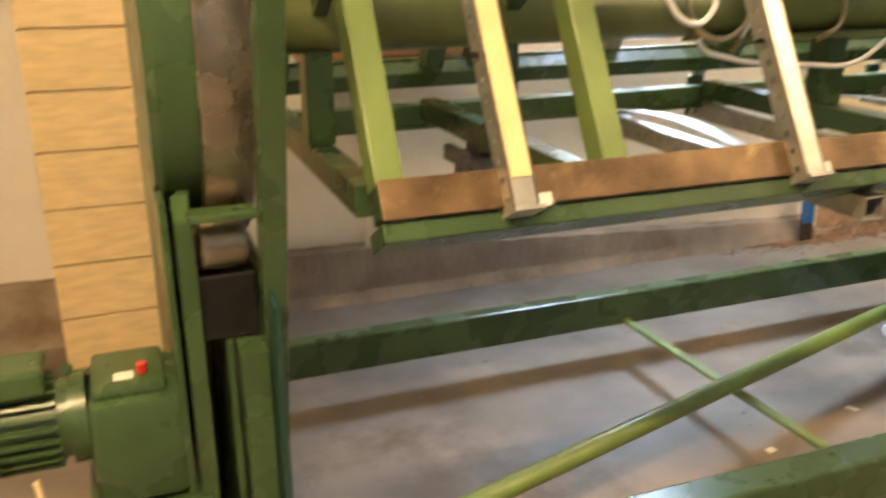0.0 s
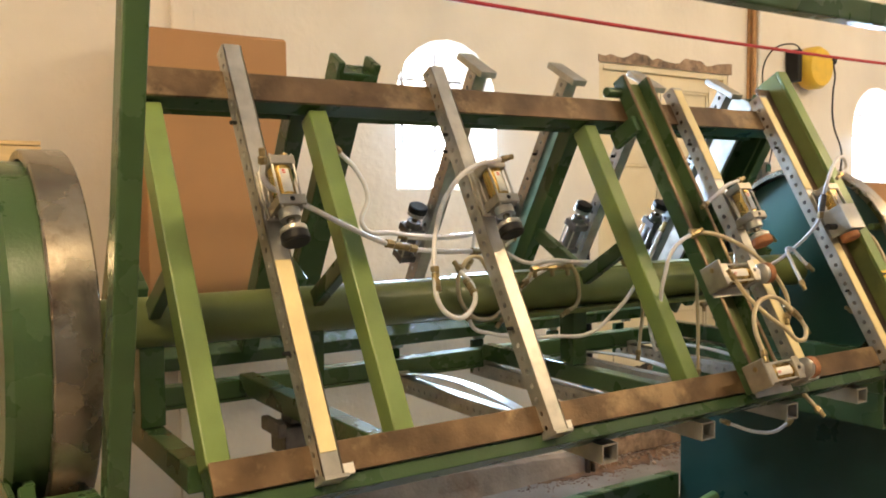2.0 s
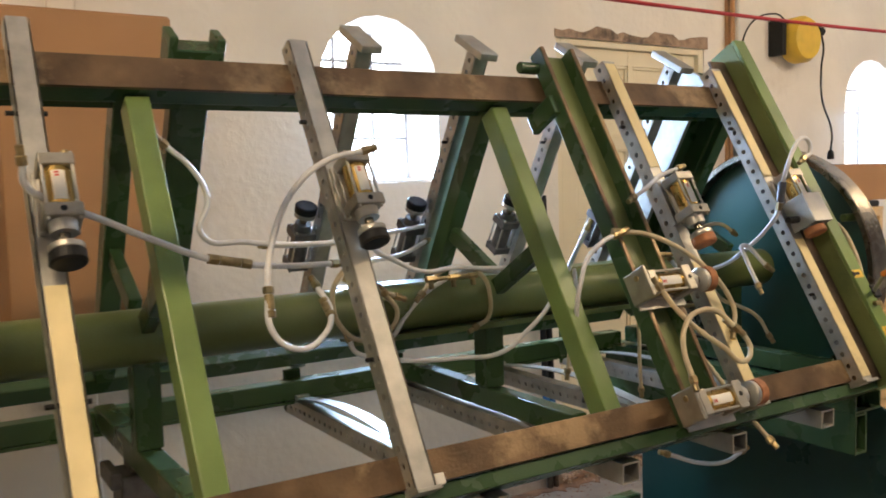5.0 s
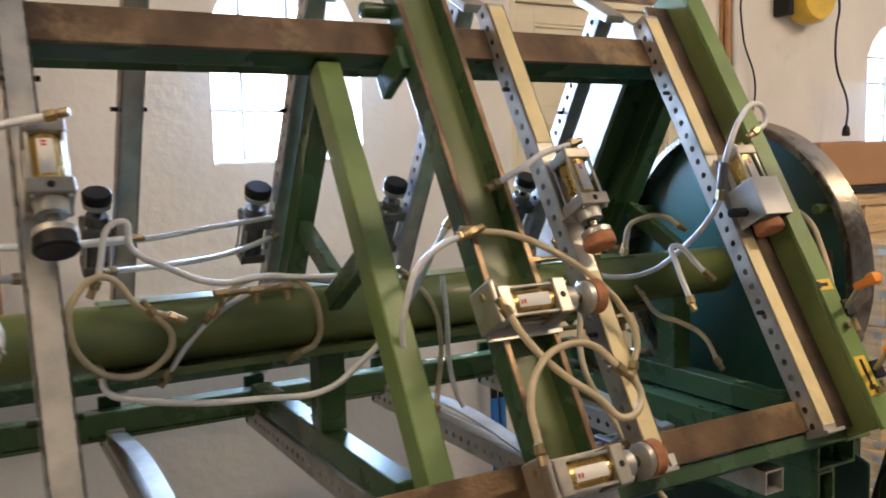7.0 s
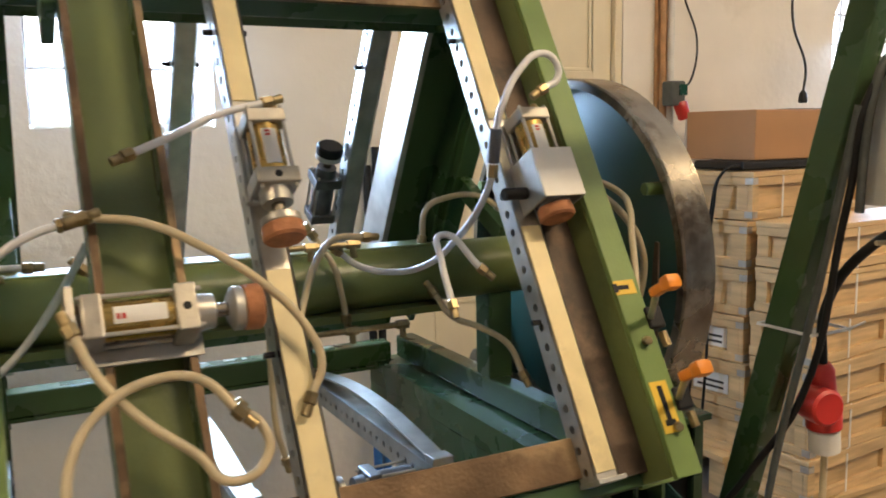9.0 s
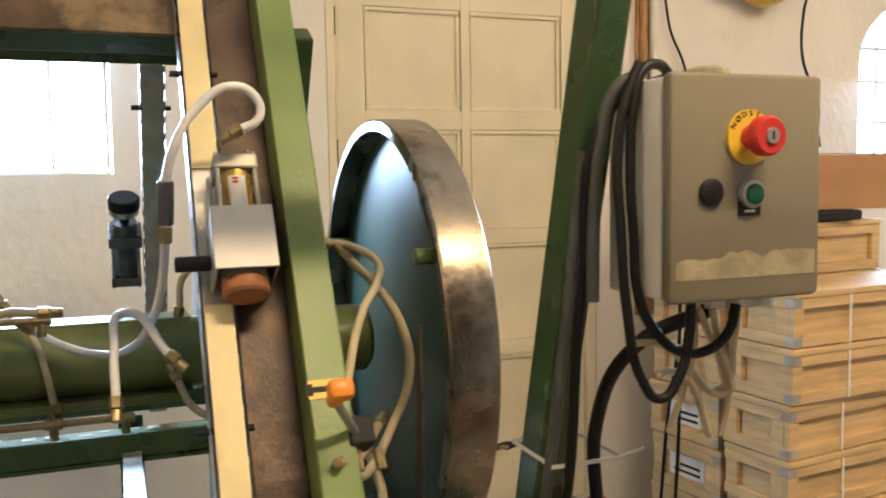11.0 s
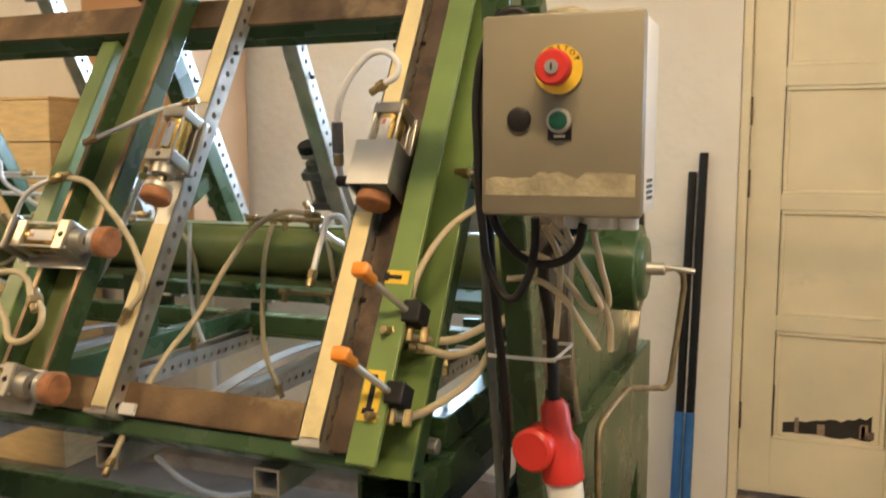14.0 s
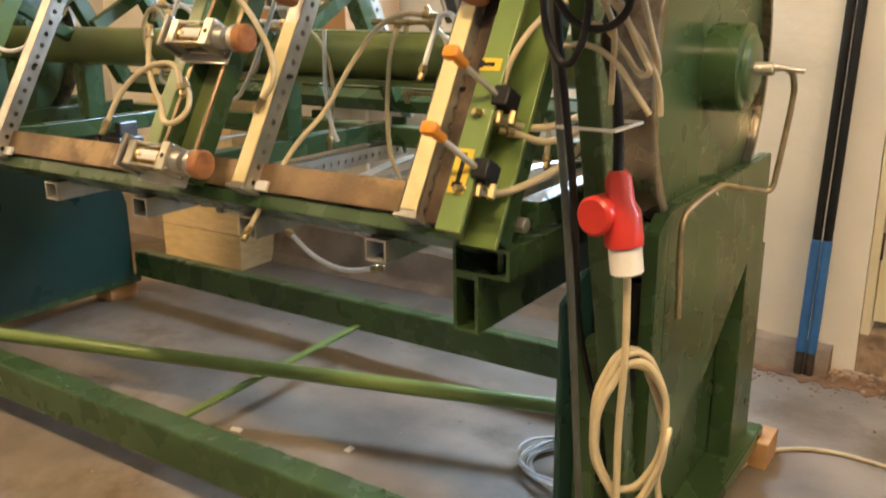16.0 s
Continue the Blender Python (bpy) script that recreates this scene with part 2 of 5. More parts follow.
# ---------------------------------------------------------------- the room
X0, X1, Y0, CEIL = -2.6, 6.4, -5.0, 3.3


def structure(name, bm, mat, label, parent=None):
    ob = part(name, bm, mat, parent)
    return tagged(ob, label, name.rstrip("_0123456789").split("_")[0], kind="structure")


structure("floor", B((X0 - 0.3, Y0 - 0.3, -0.1), (X1 + 0.3, WALL + 0.45, 0.0)), CONCRETE, "worn grey brown stained concrete workshop floor")
structure("ceiling", B((X0 - 0.3, Y0 - 0.3, CEIL), (X1 + 0.3, WALL + 0.45, CEIL + 0.15)), PLASTER, "plain whitewashed ceiling above the workshop")


def arch(cx, half, sill, spring, n=10):
    pts = [(cx - half, sill), (cx + half, sill), (cx + half, spring)]
    pts += [(cx + half * math.cos(a), spring + half * math.sin(a)) for a in [math.pi * k / n for k in range(1, n)]]
    return pts + [(cx - half, spring)]


def window_wall():
    """The long wall with two round-headed windows and a doorway cut through it."""
    bm = bmesh.new()
    z0, z1 = 0.0, CEIL
    holes = [arch(0.665, 0.297, 1.555, 2.0), [(1.68, 0.0), (2.775, 0.0), (2.775, 2.27), (1.68, 2.27)], arch(4.43, 0.297, 1.555, 2.0)]
    for yy in (WALL, WALL + 0.4):
        flip = yy > WALL
        edges = []
        for loop in [[(X0, z0), (X1, z0), (X1, z1), (X0, z1)]] + [h if i != 1 else [(1.68, 0.001), (2.775, 0.001), (2.775, 2.27), (1.68, 2.27)] for i, h in enumerate(holes)]:
            vs = [bm.verts.new((x, yy, z)) for x, z in loop]
            edges += [bm.edges.new((vs[k], vs[(k + 1) % len(vs)])) for k in range(len(vs))]
        bmesh.ops.triangle_fill(bm, use_beauty=True, use_dissolve=True, edges=edges)
    for loop in holes:
        for k in range(len(loop)):
            a, b = loop[k], loop[(k + 1) % len(loop)]
            q = [bm.verts.new((a[0], WALL, a[1])), bm.verts.new((b[0], WALL, b[1])), bm.verts.new((b[0], WALL + 0.4, b[1])), bm.verts.new((a[0], WALL + 0.4, a[1]))]
            bm.faces.new(q)
    bmesh.ops.remove_doubles(bm, verts=bm.verts[:], dist=0.0005)
    bmesh.ops.recalc_face_normals(bm, faces=bm.faces[:])
    return bm


structure("wall_north", window_wall(), PLASTER, "rough whitewashed masonry wall with two arched windows")
structure("wall_west", B((X0 - 0.3, Y0, 0), (X0, WALL, CEIL)), PLASTER, "rough whitewashed end wall of the workshop")
structure("wall_east", B((X1, Y0, 0), (X1 + 0.3, WALL, CEIL)), PLASTER, "plain whitewashed far end wall")
structure("wall_south", B((X0, Y0 - 0.3, 0), (X1, Y0, CEIL)), PLASTER, "plain whitewashed wall opposite the windows")
def plinth(x0, x1, seed):
    """A rough concrete footing along the wall, its crest uneven."""
    rnd = random.Random(seed)
    bm = bmesh.new()
    n = int((x1 - x0) / 0.06)
    rows = []
    for k in range(n + 1):
        x = x0 + (x1 - x0) * k / n
        f = (x + 0.85) / 1.2
        top = max(0.10, 0.235 - 0.07 * max(0.0, f)) + rnd.uniform(-0.004, 0.004)
        rows.append([bm.verts.new((x, WALL - y_, z_)) for y_, z_ in ((0.10 + rnd.uniform(-0.006, 0.006), 0.001), (0.075 + rnd.uniform(-0.004, 0.004), 0.05 + rnd.uniform(-0.004, 0.004)), (0.05, top - 0.012), (0.002, top), (0.002, 0.001))])
    for a, b in zip(rows, rows[1:]):
        for k in range(5):
            bm.faces.new((a[k], b[k], b[(k + 1) % 5], a[(k + 1) % 5]))
    bm.faces.new(rows[0])
    bm.faces.new(rows[-1][::-1])
    bmesh.ops.recalc_face_normals(bm, faces=bm.faces[:])
    return bm


structure("trim", plinth(X0 + 0.01, 1.60, 3), FOOTING, "rough stained concrete footing along the whitewashed wall")
# wall pier beside the cardboard
structure("wall_pier", B((-0.70, WALL - 0.035, 0), (-0.60, WALL - 0.002, CEIL), 0.012), PLASTER, "whitewashed masonry pier standing against the long wall")
structure("backdrop", B((-6, WALL + 3.0, -1), (12, WALL + 3.05, 8)), BRIGHT, "bright overcast daylight outside the windows")


def window(name, cx):
    w = tagged(new(name), "round-headed iron window with small panes, daylight behind", "window", kind="structure")
    yy = WALL + 0.27
    bm = bmesh.new()
    for dx in (-0.282, -0.1, 0.1, 0.282):
        box(bm, (cx + dx - 0.006, yy, 1.56), (cx + dx + 0.006, yy + 0.02, 2.27 if abs(dx) < 0.2 else 2.02))
    for z in (1.57, 1.77, 1.97, 2.13):
        box(bm, (cx - 0.285, yy - 0.004, z - 0.006), (cx + 0.285, yy + 0.022, z + 0.006))
    part("window_frame", bm, IRON, w, "grey painted iron glazing bars")
    part("window_sill", B((cx - 0.29, WALL + 0.01, 1.556), (cx + 0.29, yy, 1.572), 0.004), PLASTER, w)
    for i in range(3):
        for z0, z1 in ((1.58, 1.76), (1.78, 1.96), (1.98, 2.12)):
            x0 = cx - 0.27 + i * 0.182
            g = part("pane", B((x0 + 0.004, yy + 0.01, z0), (x0 + 0.172, yy + 0.014, z1)), GLASS, w)
            g.visible_shadow = False
    return w


window("window_1", 0.665)
window("window_2", 4.43)


def door():
    d = tagged(new("door_1"), "cream painted panelled door with a broken lower panel", "door", kind="structure")
    y = WALL + 0.03
    x0, x1, z0, z1 = 1.715, 2.735, 0.21, 2.235
    frame_bm = bmesh.new()
    box(frame_bm, (1.682, WALL + 0.005, 0.0), (x0, WALL + 0.12, 2.268), 0.004)
    box(frame_bm, (x1, WALL + 0.005, 0.0), (2.773, WALL + 0.12, 2.268), 0.004)
    box(frame_bm, (x0, WALL + 0.005, z1), (x1, WALL + 0.12, 2.268), 0.004)
    part("door_frame", frame_bm, DOORP, d)
    leaf = bmesh.new()
    cols = ((1.832, 2.204), (2.246, 2.63))
    rows = ((0.42, 0.824), (0.88, 1.267), (1.322, 1.706), (1.776, 2.151))
    xs, zs = [x0, *[v for c in cols for v in c], x1], [z0, *[v for r in rows for v in r], z1]
    for i in range(0, len(xs) - 1, 2):
        box(leaf, (xs[i] + 0.003, y, z0), (xs[i + 1] - 0.003, y + 0.04, z1), 0.003)
    for i in range(0, len(zs) - 1, 2):
        for c0, c1 in cols:
            box(leaf, (c0 - 0.004, y + 0.0015, zs[i]), (c1 + 0.004, y + 0.0385, zs[i + 1]), 0.003)
    part("leaf", leaf, DOORP, d)
    for i, (c0, c1) in enumerate(cols):
        for j, (r0, r1) in enumerate(rows):
            part("door_panel", B((c0 + 0.001, y + 0.016, r0 + 0.001), (c1 - 0.001, y + 0.026, r1 - 0.001)), DOORP, d)
            bead = bmesh.new()
            for a, b in (((c0, r0), (c1, r0 + 0.016)), ((c0, r1 - 0.016), (c1, r1)), ((c0, r0 + 0.016), (c0 + 0.016, r1 - 0.016)), ((c1 - 0.016, r0 + 0.016), (c1, r1 - 0.016))):
                box(bead, (a[0], y + 0.005, a[1]), (b[0], y + 0.0158, b[1]), 0.004)
            part("moulding", bead, DOORP, d)
    # flat dark sheets on the panels put in the shade inside the holes
    for cx, cz, w, h, sd in ((2.015, 0.482, 0.148, 0.062, 3), (2.40, 0.46, 0.11, 0.035, 9)):
        rnd = random.Random(sd)
        low = [(cx - w + 2 * w * k / 9, cz - 0.55 * h + rnd.uniform(-0.006, 0.006)) for k in range(10)]
        high = [(cx + w - 2 * w * k / 15, cz + h * (0.85 - 0.055 * k) * rnd.uniform(0.55, 1.05)) for k in range(16)]
        part("hole", prism(low + high, Matrix(((1, 0, 0, 0), (0, 0, -1, y + 0.0155), (0, 1, 0, 0), (0, 0, 0, 1))), 0.002), DARK, d, "dark ragged hole broken through the panel")
        for k in range(5):
            fx = cx - w + 2 * w * rnd.random()
            part("splinter", B((fx, y + 0.009, cz - 0.5 * h), (fx + rnd.uniform(0.01, 0.03), y + 0.0125, cz - 0.1 * h + rnd.uniform(0, 0.5) * h), 0.001), REVEAL, d)
    for c0, c1 in cols:
        part("gap", B((c0 + 0.002, y + 0.004, 0.8245), (c1 - 0.002, y + 0.0152, 0.831)), DARK, d, "dark gap above the loose panel")
        part("gap", B((c0 - 0.001, y + 0.004, 0.43), (c0 + 0.004, y + 0.0152, 0.62)), DARK, d)
    part("lock_plate", B((2.655, y - 0.006, 1.087), (2.693, y - 0.0005, 1.288), 0.002), GALV, d, "worn steel lock plate")
    hb = rod((2.663, y - 0.045, 1.135), (2.663, y, 1.135), 0.008)
    rod((2.56, y - 0.045, 1.135), (2.668, y - 0.045, 1.135), 0.008, bm=hb)
    part("door_handle", hb, GALV, d, "steel lever handle", True)
    for z in (0.50, 1.36, 1.62, 2.09):
        part("hinge", rod((1.712, y - 0.008, z - 0.05), (1.712, y - 0.008, z + 0.05), 0.011), RUST, d, "grey steel hinge", True)
    rnd = random.Random(4)
    top = [(1.67, 2.272)] + [(1.67 + 1.13 * k / 24, 2.3 + rnd.uniform(0.0, 0.045)) for k in range(25)] + [(2.8, 2.272)]
    part("lintel_scar", prism(top, Matrix(((1, 0, 0, 0), (0, 0, -1, WALL - 0.001), (0, 1, 0, 0), (0, 0, 0, 1))), 0.006), REVEAL, d, "broken plaster showing brick above the door")
    part("threshold", B((1.675, WALL + 0.004, 0.0), (2.78, WALL + 0.36, 0.17), 0.012), REVEAL, d, "crumbling masonry threshold")
    # unseen dark sheet added behind the leaf, closing the doorway
    part("door_backing", B((1.68, WALL + 0.3, 0.2), (2.775, WALL + 0.32, 2.27)), DARK, d)


door()


def pile_of_rubble():
    rnd = random.Random(8)
    bm = bmesh.new()
    for _ in range(260):
        x, r = rnd.uniform(1.58, 2.75), rnd.choice((0.004, 0.006, 0.008, 0.012, 0.018))
        y = WALL - 0.01 - abs(rnd.gauss(0, 0.075))
        bmesh.ops.create_icosphere(bm, subdivisions=1, radius=r, matrix=pose(x, y, r * 0.5, rnd.uniform(0, 90), 0, rnd.uniform(0, 90)) @ Matrix.Diagonal((1, 0.8, 0.7, 1)))
    tagged(part("rubble", bm, REVEAL), "loose mortar crumbs lying along the foot of the door", "rubble", kind="stuff")


pile_of_rubble()


def swept_dirt():
    rnd = random.Random(31)
    edge = [(1.12 + 1.1 * k / 40, WALL - 0.09 - 0.07 * math.sin(math.pi * k / 40) - 0.05 * rnd.random() ** 2) for k in range(41)]
    film = prism(edge + [(2.22, WALL - 0.004), (1.12, WALL - 0.004)], Matrix(), 0.003)
    bmesh.ops.translate(film, verts=film.verts[:], vec=(0, 0, 0.001))
    tagged(part("dirt_film", film, DIRT), "thin film of red brown dirt along the foot of the wall", "dirt", kind="stuff")
    bm = bmesh.new()
    for _ in range(600):
        x = rnd.uniform(1.0, 2.3)
        y = WALL - 0.02 - abs(rnd.gauss(0, 0.12))
        r = rnd.uniform(0.0015, 0.0055)
        bmesh.ops.create_icosphere(bm, subdivisions=1, radius=r, matrix=pose(x, y, r * 0.4, 0, 0, rnd.uniform(0, 180)) @ Matrix.Diagonal((1.5, 1.1, 0.6, 1)))
    tagged(part("swept_dirt", bm, DIRT), "red brown grit swept along the foot of the wall", "dirt", kind="stuff")


swept_dirt()

# ---------------------------------------------------------------- the rotor
rotor = thing("rotating_press_frame", "green welded three-sided rotating press frame on a central pipe", "machine frame")
part("centre_pipe", lathe([(0.053, -1.40), (0.064, -1.39), (0.064, 1.40), (0.053, 1.41)], Matrix.Translation((0, WY, WZ)) @ pose(0, 0, 0, 0, 90, 0), 36), OLIVE, rotor, "thick green painted steel pipe", True)
for dz, dy, wide in ((-0.064, -0.03, 0.062), (-0.064, 0.045, 0.05), (0.062, 0.02, 0.075)):
    part("cable_rail", B((-0.25, WY + dy - wide / 2, WZ + dz - 0.003), (1.08, WY + dy + wide / 2, WZ + dz + 0.003), 0.001), OLIVE, rotor, "thin ledge along the pipe")
    part("rail_lip", B((-0.25, WY + dy - wide / 2 - 0.004, WZ + dz - 0.012), (1.08, WY + dy - wide / 2 - 0.0005, WZ + dz + 0.003), 0.001), OLIVE, rotor)

# plates, beams, struts and arms of each side
STRUTS = ((-1.18, -0.75, 0.21), (-1.18, -0.75, 0.262, 1.30), (-1.18, -0.75, 0.21, 1.24))
for k in range(3):
    left, right = -1.21, 1.2
    face = BROWN if k == 0 else GREEN
    for s0, s1, deep in (((0.40, 0.482, 0.055), (-0.54, -0.472, 0.06)), ((0.40, 0.46, 0.06), (-0.46, -0.40, 0.06)), ((-0.54, -0.472, 0.06),))[k]:
        m = PAN[k]
        part("beam", B((left, s0 + 0.004, 0.355 - deep), (right, s1 - 0.004, 0.354), 0.004, m), GREEN, rotor)
        part("beam_plate", B((left, s0, 0.3545), (right - (0.1 if k == 0 and s0 > 0 else 0), s1, 0.364), 0.002, m), face, rotor, "worn brown steel strip" if k == 0 else "")
    if k == 0:
        part("edge_angle", B((left, -0.575, 0.26), (right, -0.5405, 0.352), 0.003, PAN[k]), GREEN, rotor)
    for x in STRUTS[k]:
        # one paint all round; the front side's lit look is put into its colour
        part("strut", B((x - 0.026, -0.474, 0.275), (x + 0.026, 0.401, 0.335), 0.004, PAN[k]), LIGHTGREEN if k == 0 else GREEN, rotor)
        part("gusset", beam(at(k, x, -0.02, 0.05), at(k, x, -0.015, 0.276), 0.045, 0.03, 0.003, up=(1, 0, 0)), GREEN, rotor)
# hangers below the pipe
for x in (-1.18, -0.75, 0.21, 1.24):
    part("hanger", beam((x, WY, WZ - 0.055), (x, WY, 0.965), 0.06, 0.06, 0.003, up=(1, 0, 0)), GREEN, rotor)


def disc_wheel(x0, x1, disc_x, hub_x, sign):
    m = Matrix.Translation((0, WY, WZ)) @ pose(0, 0, 0, 0, 90, 0)
    r = 0.4175
    bm = bmesh.new()
    prof = [(r - 0.022, x0), (r - 0.004, x0), (r, x0 + 0.004), (r, x1 - 0.004), (r - 0.004, x1), (r - 0.022, x1)]
    n = 96
    ring = [[bm.verts.new(m @ Vector((q * math.cos(2 * math.pi * k / n), q * math.sin(2 * math.pi * k / n), z))) for k in range(n)] for q, z in prof]
    for a, b in zip(ring, ring[1:] + ring[:1]):
        for k in range(n):
            bm.faces.new((a[k], a[(k + 1) % n], b[(k + 1) % n], b[k]))
    part("wheel_rim", bm, STEEL, rotor, "bare polished steel running rim, dull and stained", True)
    # right disc: bluer green on the inner side, plain green outer face
    part("wheel_disc", lathe([(r - 0.023, disc_x - 0.006), (r - 0.023, disc_x + 0.006)], m, 96), TEAL if sign > 0 else GREEN, rotor, "green painted round end plate", True)
    if sign > 0:
        part("outer_face", lathe([(r - 0.024, disc_x + 0.0065), (r - 0.026, disc_x + 0.012)], m, 96), GREEN, rotor, "green painted outer face", True)
    if sign < 0:
        part("wheel_cover", lathe([(0.30, disc_x - 0.105), (0.375, disc_x - 0.10), (0.39, disc_x - 0.085), (0.39, disc_x - 0.006)], m, 72), GREEN, rotor, "", True)
        return
    lo, hi = sorted((disc_x, hub_x))
    part("hub", lathe([(0.09, lo), (0.094, lo + 0.004), (0.094, hi - 0.016), (0.09, hi - 0.012), (0.072, hi - 0.011), (0.068, hi - 0.003), (0.064, hi), (0.02, hi)], m, 48), GREEN, rotor, "", True)
    for a in (29, 155, 275):
        y, z = WY - 0.37 * math.cos(radians(a)), WZ + 0.372 * math.sin(radians(a))
        part("hand_peg", rod((disc_x, y, z), (disc_x - sign * 0.075, y, z), 0.013), LIGHTGREEN, rotor, "", True)


disc_wheel(1.424, 1.508, 1.475, 1.576, 1)
disc_wheel(-1.462, -1.372, -1.44, -1.54, -1)
crank = thing("crank_handle", "bent rusty steel crank handle on the wheel hub", "crank")
part("socket", rod((1.562, WY, WZ), (1.615, WY, WZ), 0.014), GALV, crank, "", True)
part("grip", rod((1.612, WY, WZ + 0.005), (1.675, WY + 0.01, WZ - 0.004), 0.006), GALV, crank, "", True)
hose("lever", [(1.612, WY, WZ), (1.638, WY + 0.01, WZ), (1.648, 0.45, 1.18), (1.646, 0.46, 1.16), (1.626, 0.46, 0.979), (1.623, 0.46, 0.96), (1.615, 0.455, 0.948), (1.601, 0.44, 0.949), (1.571, 0.29, 0.983), (1.566, 0.25, 0.991), (1.562, 0.22, 0.988), (1.544, 0.13, 0.964), (1.539, 0.11, 0.951), (1.538, 0.1, 0.932), (1.543, 0.1, 0.741)], 0.0065, CRANK, "", parent=crank)

# ---------------------------------------------------------------- clamping bars


def perforated(m, x, s0, s1, h1, w=0.048, depth=0.045, pitch=0.036):
    """A square steel tube whose two flanks carry a row of round holes."""
    bm = bmesh.new()
    h0, t = h1 - depth, 0.004
    box(bm, (x - w / 2 + t, s0, h1 - t), (x + w / 2 - t, s1, h1))
    box(bm, (x - w / 2 + t, s0, h0), (x + w / 2 - t, s1, h0 + t))
    count = int((s1 - s0) / pitch)
    step = (s1 - s0) / count
    for sx in (-1, 1):
        xo, xi = x + sx * w / 2, x + sx * (w / 2 - t)
        for k in range(count):
            a, c, hc = s0 + k * step, s0 + (k + 0.5) * step, (h0 + h1) / 2
            sq = [(a + step, hc), (a + step, h1), (c, h1), (a, h1), (a, hc), (a, h0), (c, h0), (a + step, h0)]
            ci = [(c + 0.0075 * math.cos(q), hc + 0.0075 * math.sin(q)) for q in [math.pi * j / 4 for j in range(8)]]
            vo, vi, wi = [[bm.verts.new((xx, *p)) for p in pts] for xx, pts in ((xo, sq), (xo, ci), (xi, ci))]
            for j in range(8):
                i = (j + 1) % 8
                bm.faces.new((vo[j], vo[i], vi[i], vi[j]))
                bm.faces.new((vi[j], vi[i], wi[i], wi[j]))
    bmesh.ops.remove_doubles(bm, verts=bm.verts[:], dist=0.0002)
    bmesh.ops.recalc_face_normals(bm, faces=bm.faces[:])
    bmesh.ops.transform(bm, matrix=m, verts=bm.verts[:])
    return bm


def clamp_bar(k, x, s0, s1, h1, strip=None, foot=True, label="galvanised perforated square steel clamping bar across the press frame"):
    t = thing("clamp_bar", label, "steel bar", "clamping bars of the press")
    part("bar", perforated(PAN[k], x, s0, s1, h1), GALV, t)
    part("end_cap", B((x - 0.02, s1 - 0.001, h1 - 0.041), (x + 0.02, s1 + 0.002, h1 - 0.004), 0.001, PAN[k]), GALV, t)
    for a, b in strip or ():
        part("strip", B((x - 0.0195, a, h1 + 0.0005), (x + 0.0195, b, h1 + 0.003), 0.001, PAN[k]), YELLOW, t, "pale yellow strip with torn edges")
    if foot:
        part("foot_plate", B((x - 0.026, s0 - 0.006, h1 - 0.05), (x + 0.03, s0 + 0.002, h1 + 0.012), 0.001, PAN[k]), GALV, t)
        part("stop_tab", B((x + 0.026, s0 + 0.005, 0.3645), (x + 0.062, s0 + 0.028, 0.373), 0.001, PAN[k]), WHITEP, t)
    for s in (s0 + 0.28, s1 - 0.22):
        part("bolt", rod(PAN[k] @ Vector((x - 0.04, s, h1 - 0.022)), PAN[k] @ Vector((x + 0.035, s, h1 - 0.022)), 0.005, 8), BLACK, t)
    return t


TOP = 0.398
clamp_bar(0, -0.975, -0.552, 0.54, TOP, ((-0.50, -0.06),))
clamp_bar(0, -0.372, -0.552, 0.53, TOP, ())
clamp_bar(0, 0.622, -0.545, 0.53, TOP, ((-0.535, -0.14), (0.16, 0.52)))
clamp_bar(0, 1.092, -0.552, 0.53, TOP, ((-0.54, -0.10), (0.12, 0.52)))
for x in (-0.135, 0.238, 0.615, 1.04):
    clamp_bar(1, x, -0.56, 0.52, 0.40, (), False, "perforated steel clamping bar on the far side of the press")
    t = thing("hook_plate", "bent steel stop plate on a clamping bar end", "steel bracket", "bar end hooks")
    part("plate", B((x - 0.03, -0.585, 0.32), (x + 0.03, -0.563, 0.47), 0.003, PAN[1]), GALV, t)
def bowed(x, s0, s1, h, rise, n=14):
    """A flat strip along a lower bar, sprung away from it in the middle."""
    bm = bmesh.new()
    rows = []
    for k in range(n + 1):
        f = k / n
        c = h - rise * math.sin(math.pi * f)
        rows.append([bm.verts.new(at(2, x + dx, s0 + (s1 - s0) * f, c + dh)) for dx, dh in ((-0.02, 0), (0.02, 0), (0.02, -0.004), (-0.02, -0.004))])
    for a, b in zip(rows, rows[1:]):
        for k in range(4):
            bm.faces.new((a[k], a[(k + 1) % 4], b[(k + 1) % 4], b[k]))
    bm.faces.new(rows[0][::-1])
    bm.faces.new(rows[-1])
    bmesh.ops.recalc_face_normals(bm, faces=bm.faces[:])
    return bm


for x in (-0.165, 0.215, 0.60, 0.975):
    t = thing("lower_bar", "grey perforated steel bar with an open end, underside of press", "steel bar", "lower bars of the press")
    bm = perforated(PAN[2], x, -0.56, 0.49, 0.405, 0.05, 0.05)
    part("bar", bm, GALV, t)
    part("end_tube", tube_beam(at(2, x, 0.491, 0.38), at(2, x, 0.575, 0.38), 0.05, 0.055, 0.004, up=(1, 0, 0)), GALV, t)
    part("bowed_strip", bowed(x, -0.47, 0.24, 0.350, 0.034), GALV, t, "bowed bright steel strip")
    for s_ in (-0.48, 0.25):
        part("strip_end", B((x - 0.022, s_ - 0.018, 0.338), (x + 0.022, s_ + 0.018, 0.3545), 0.002, PAN[2]), GALV, t)
    part("bracket", B((x - 0.028, -0.56, 0.27), (x + 0.028, -0.542, 0.40), 0.004, PAN[2]), GREEN, t)

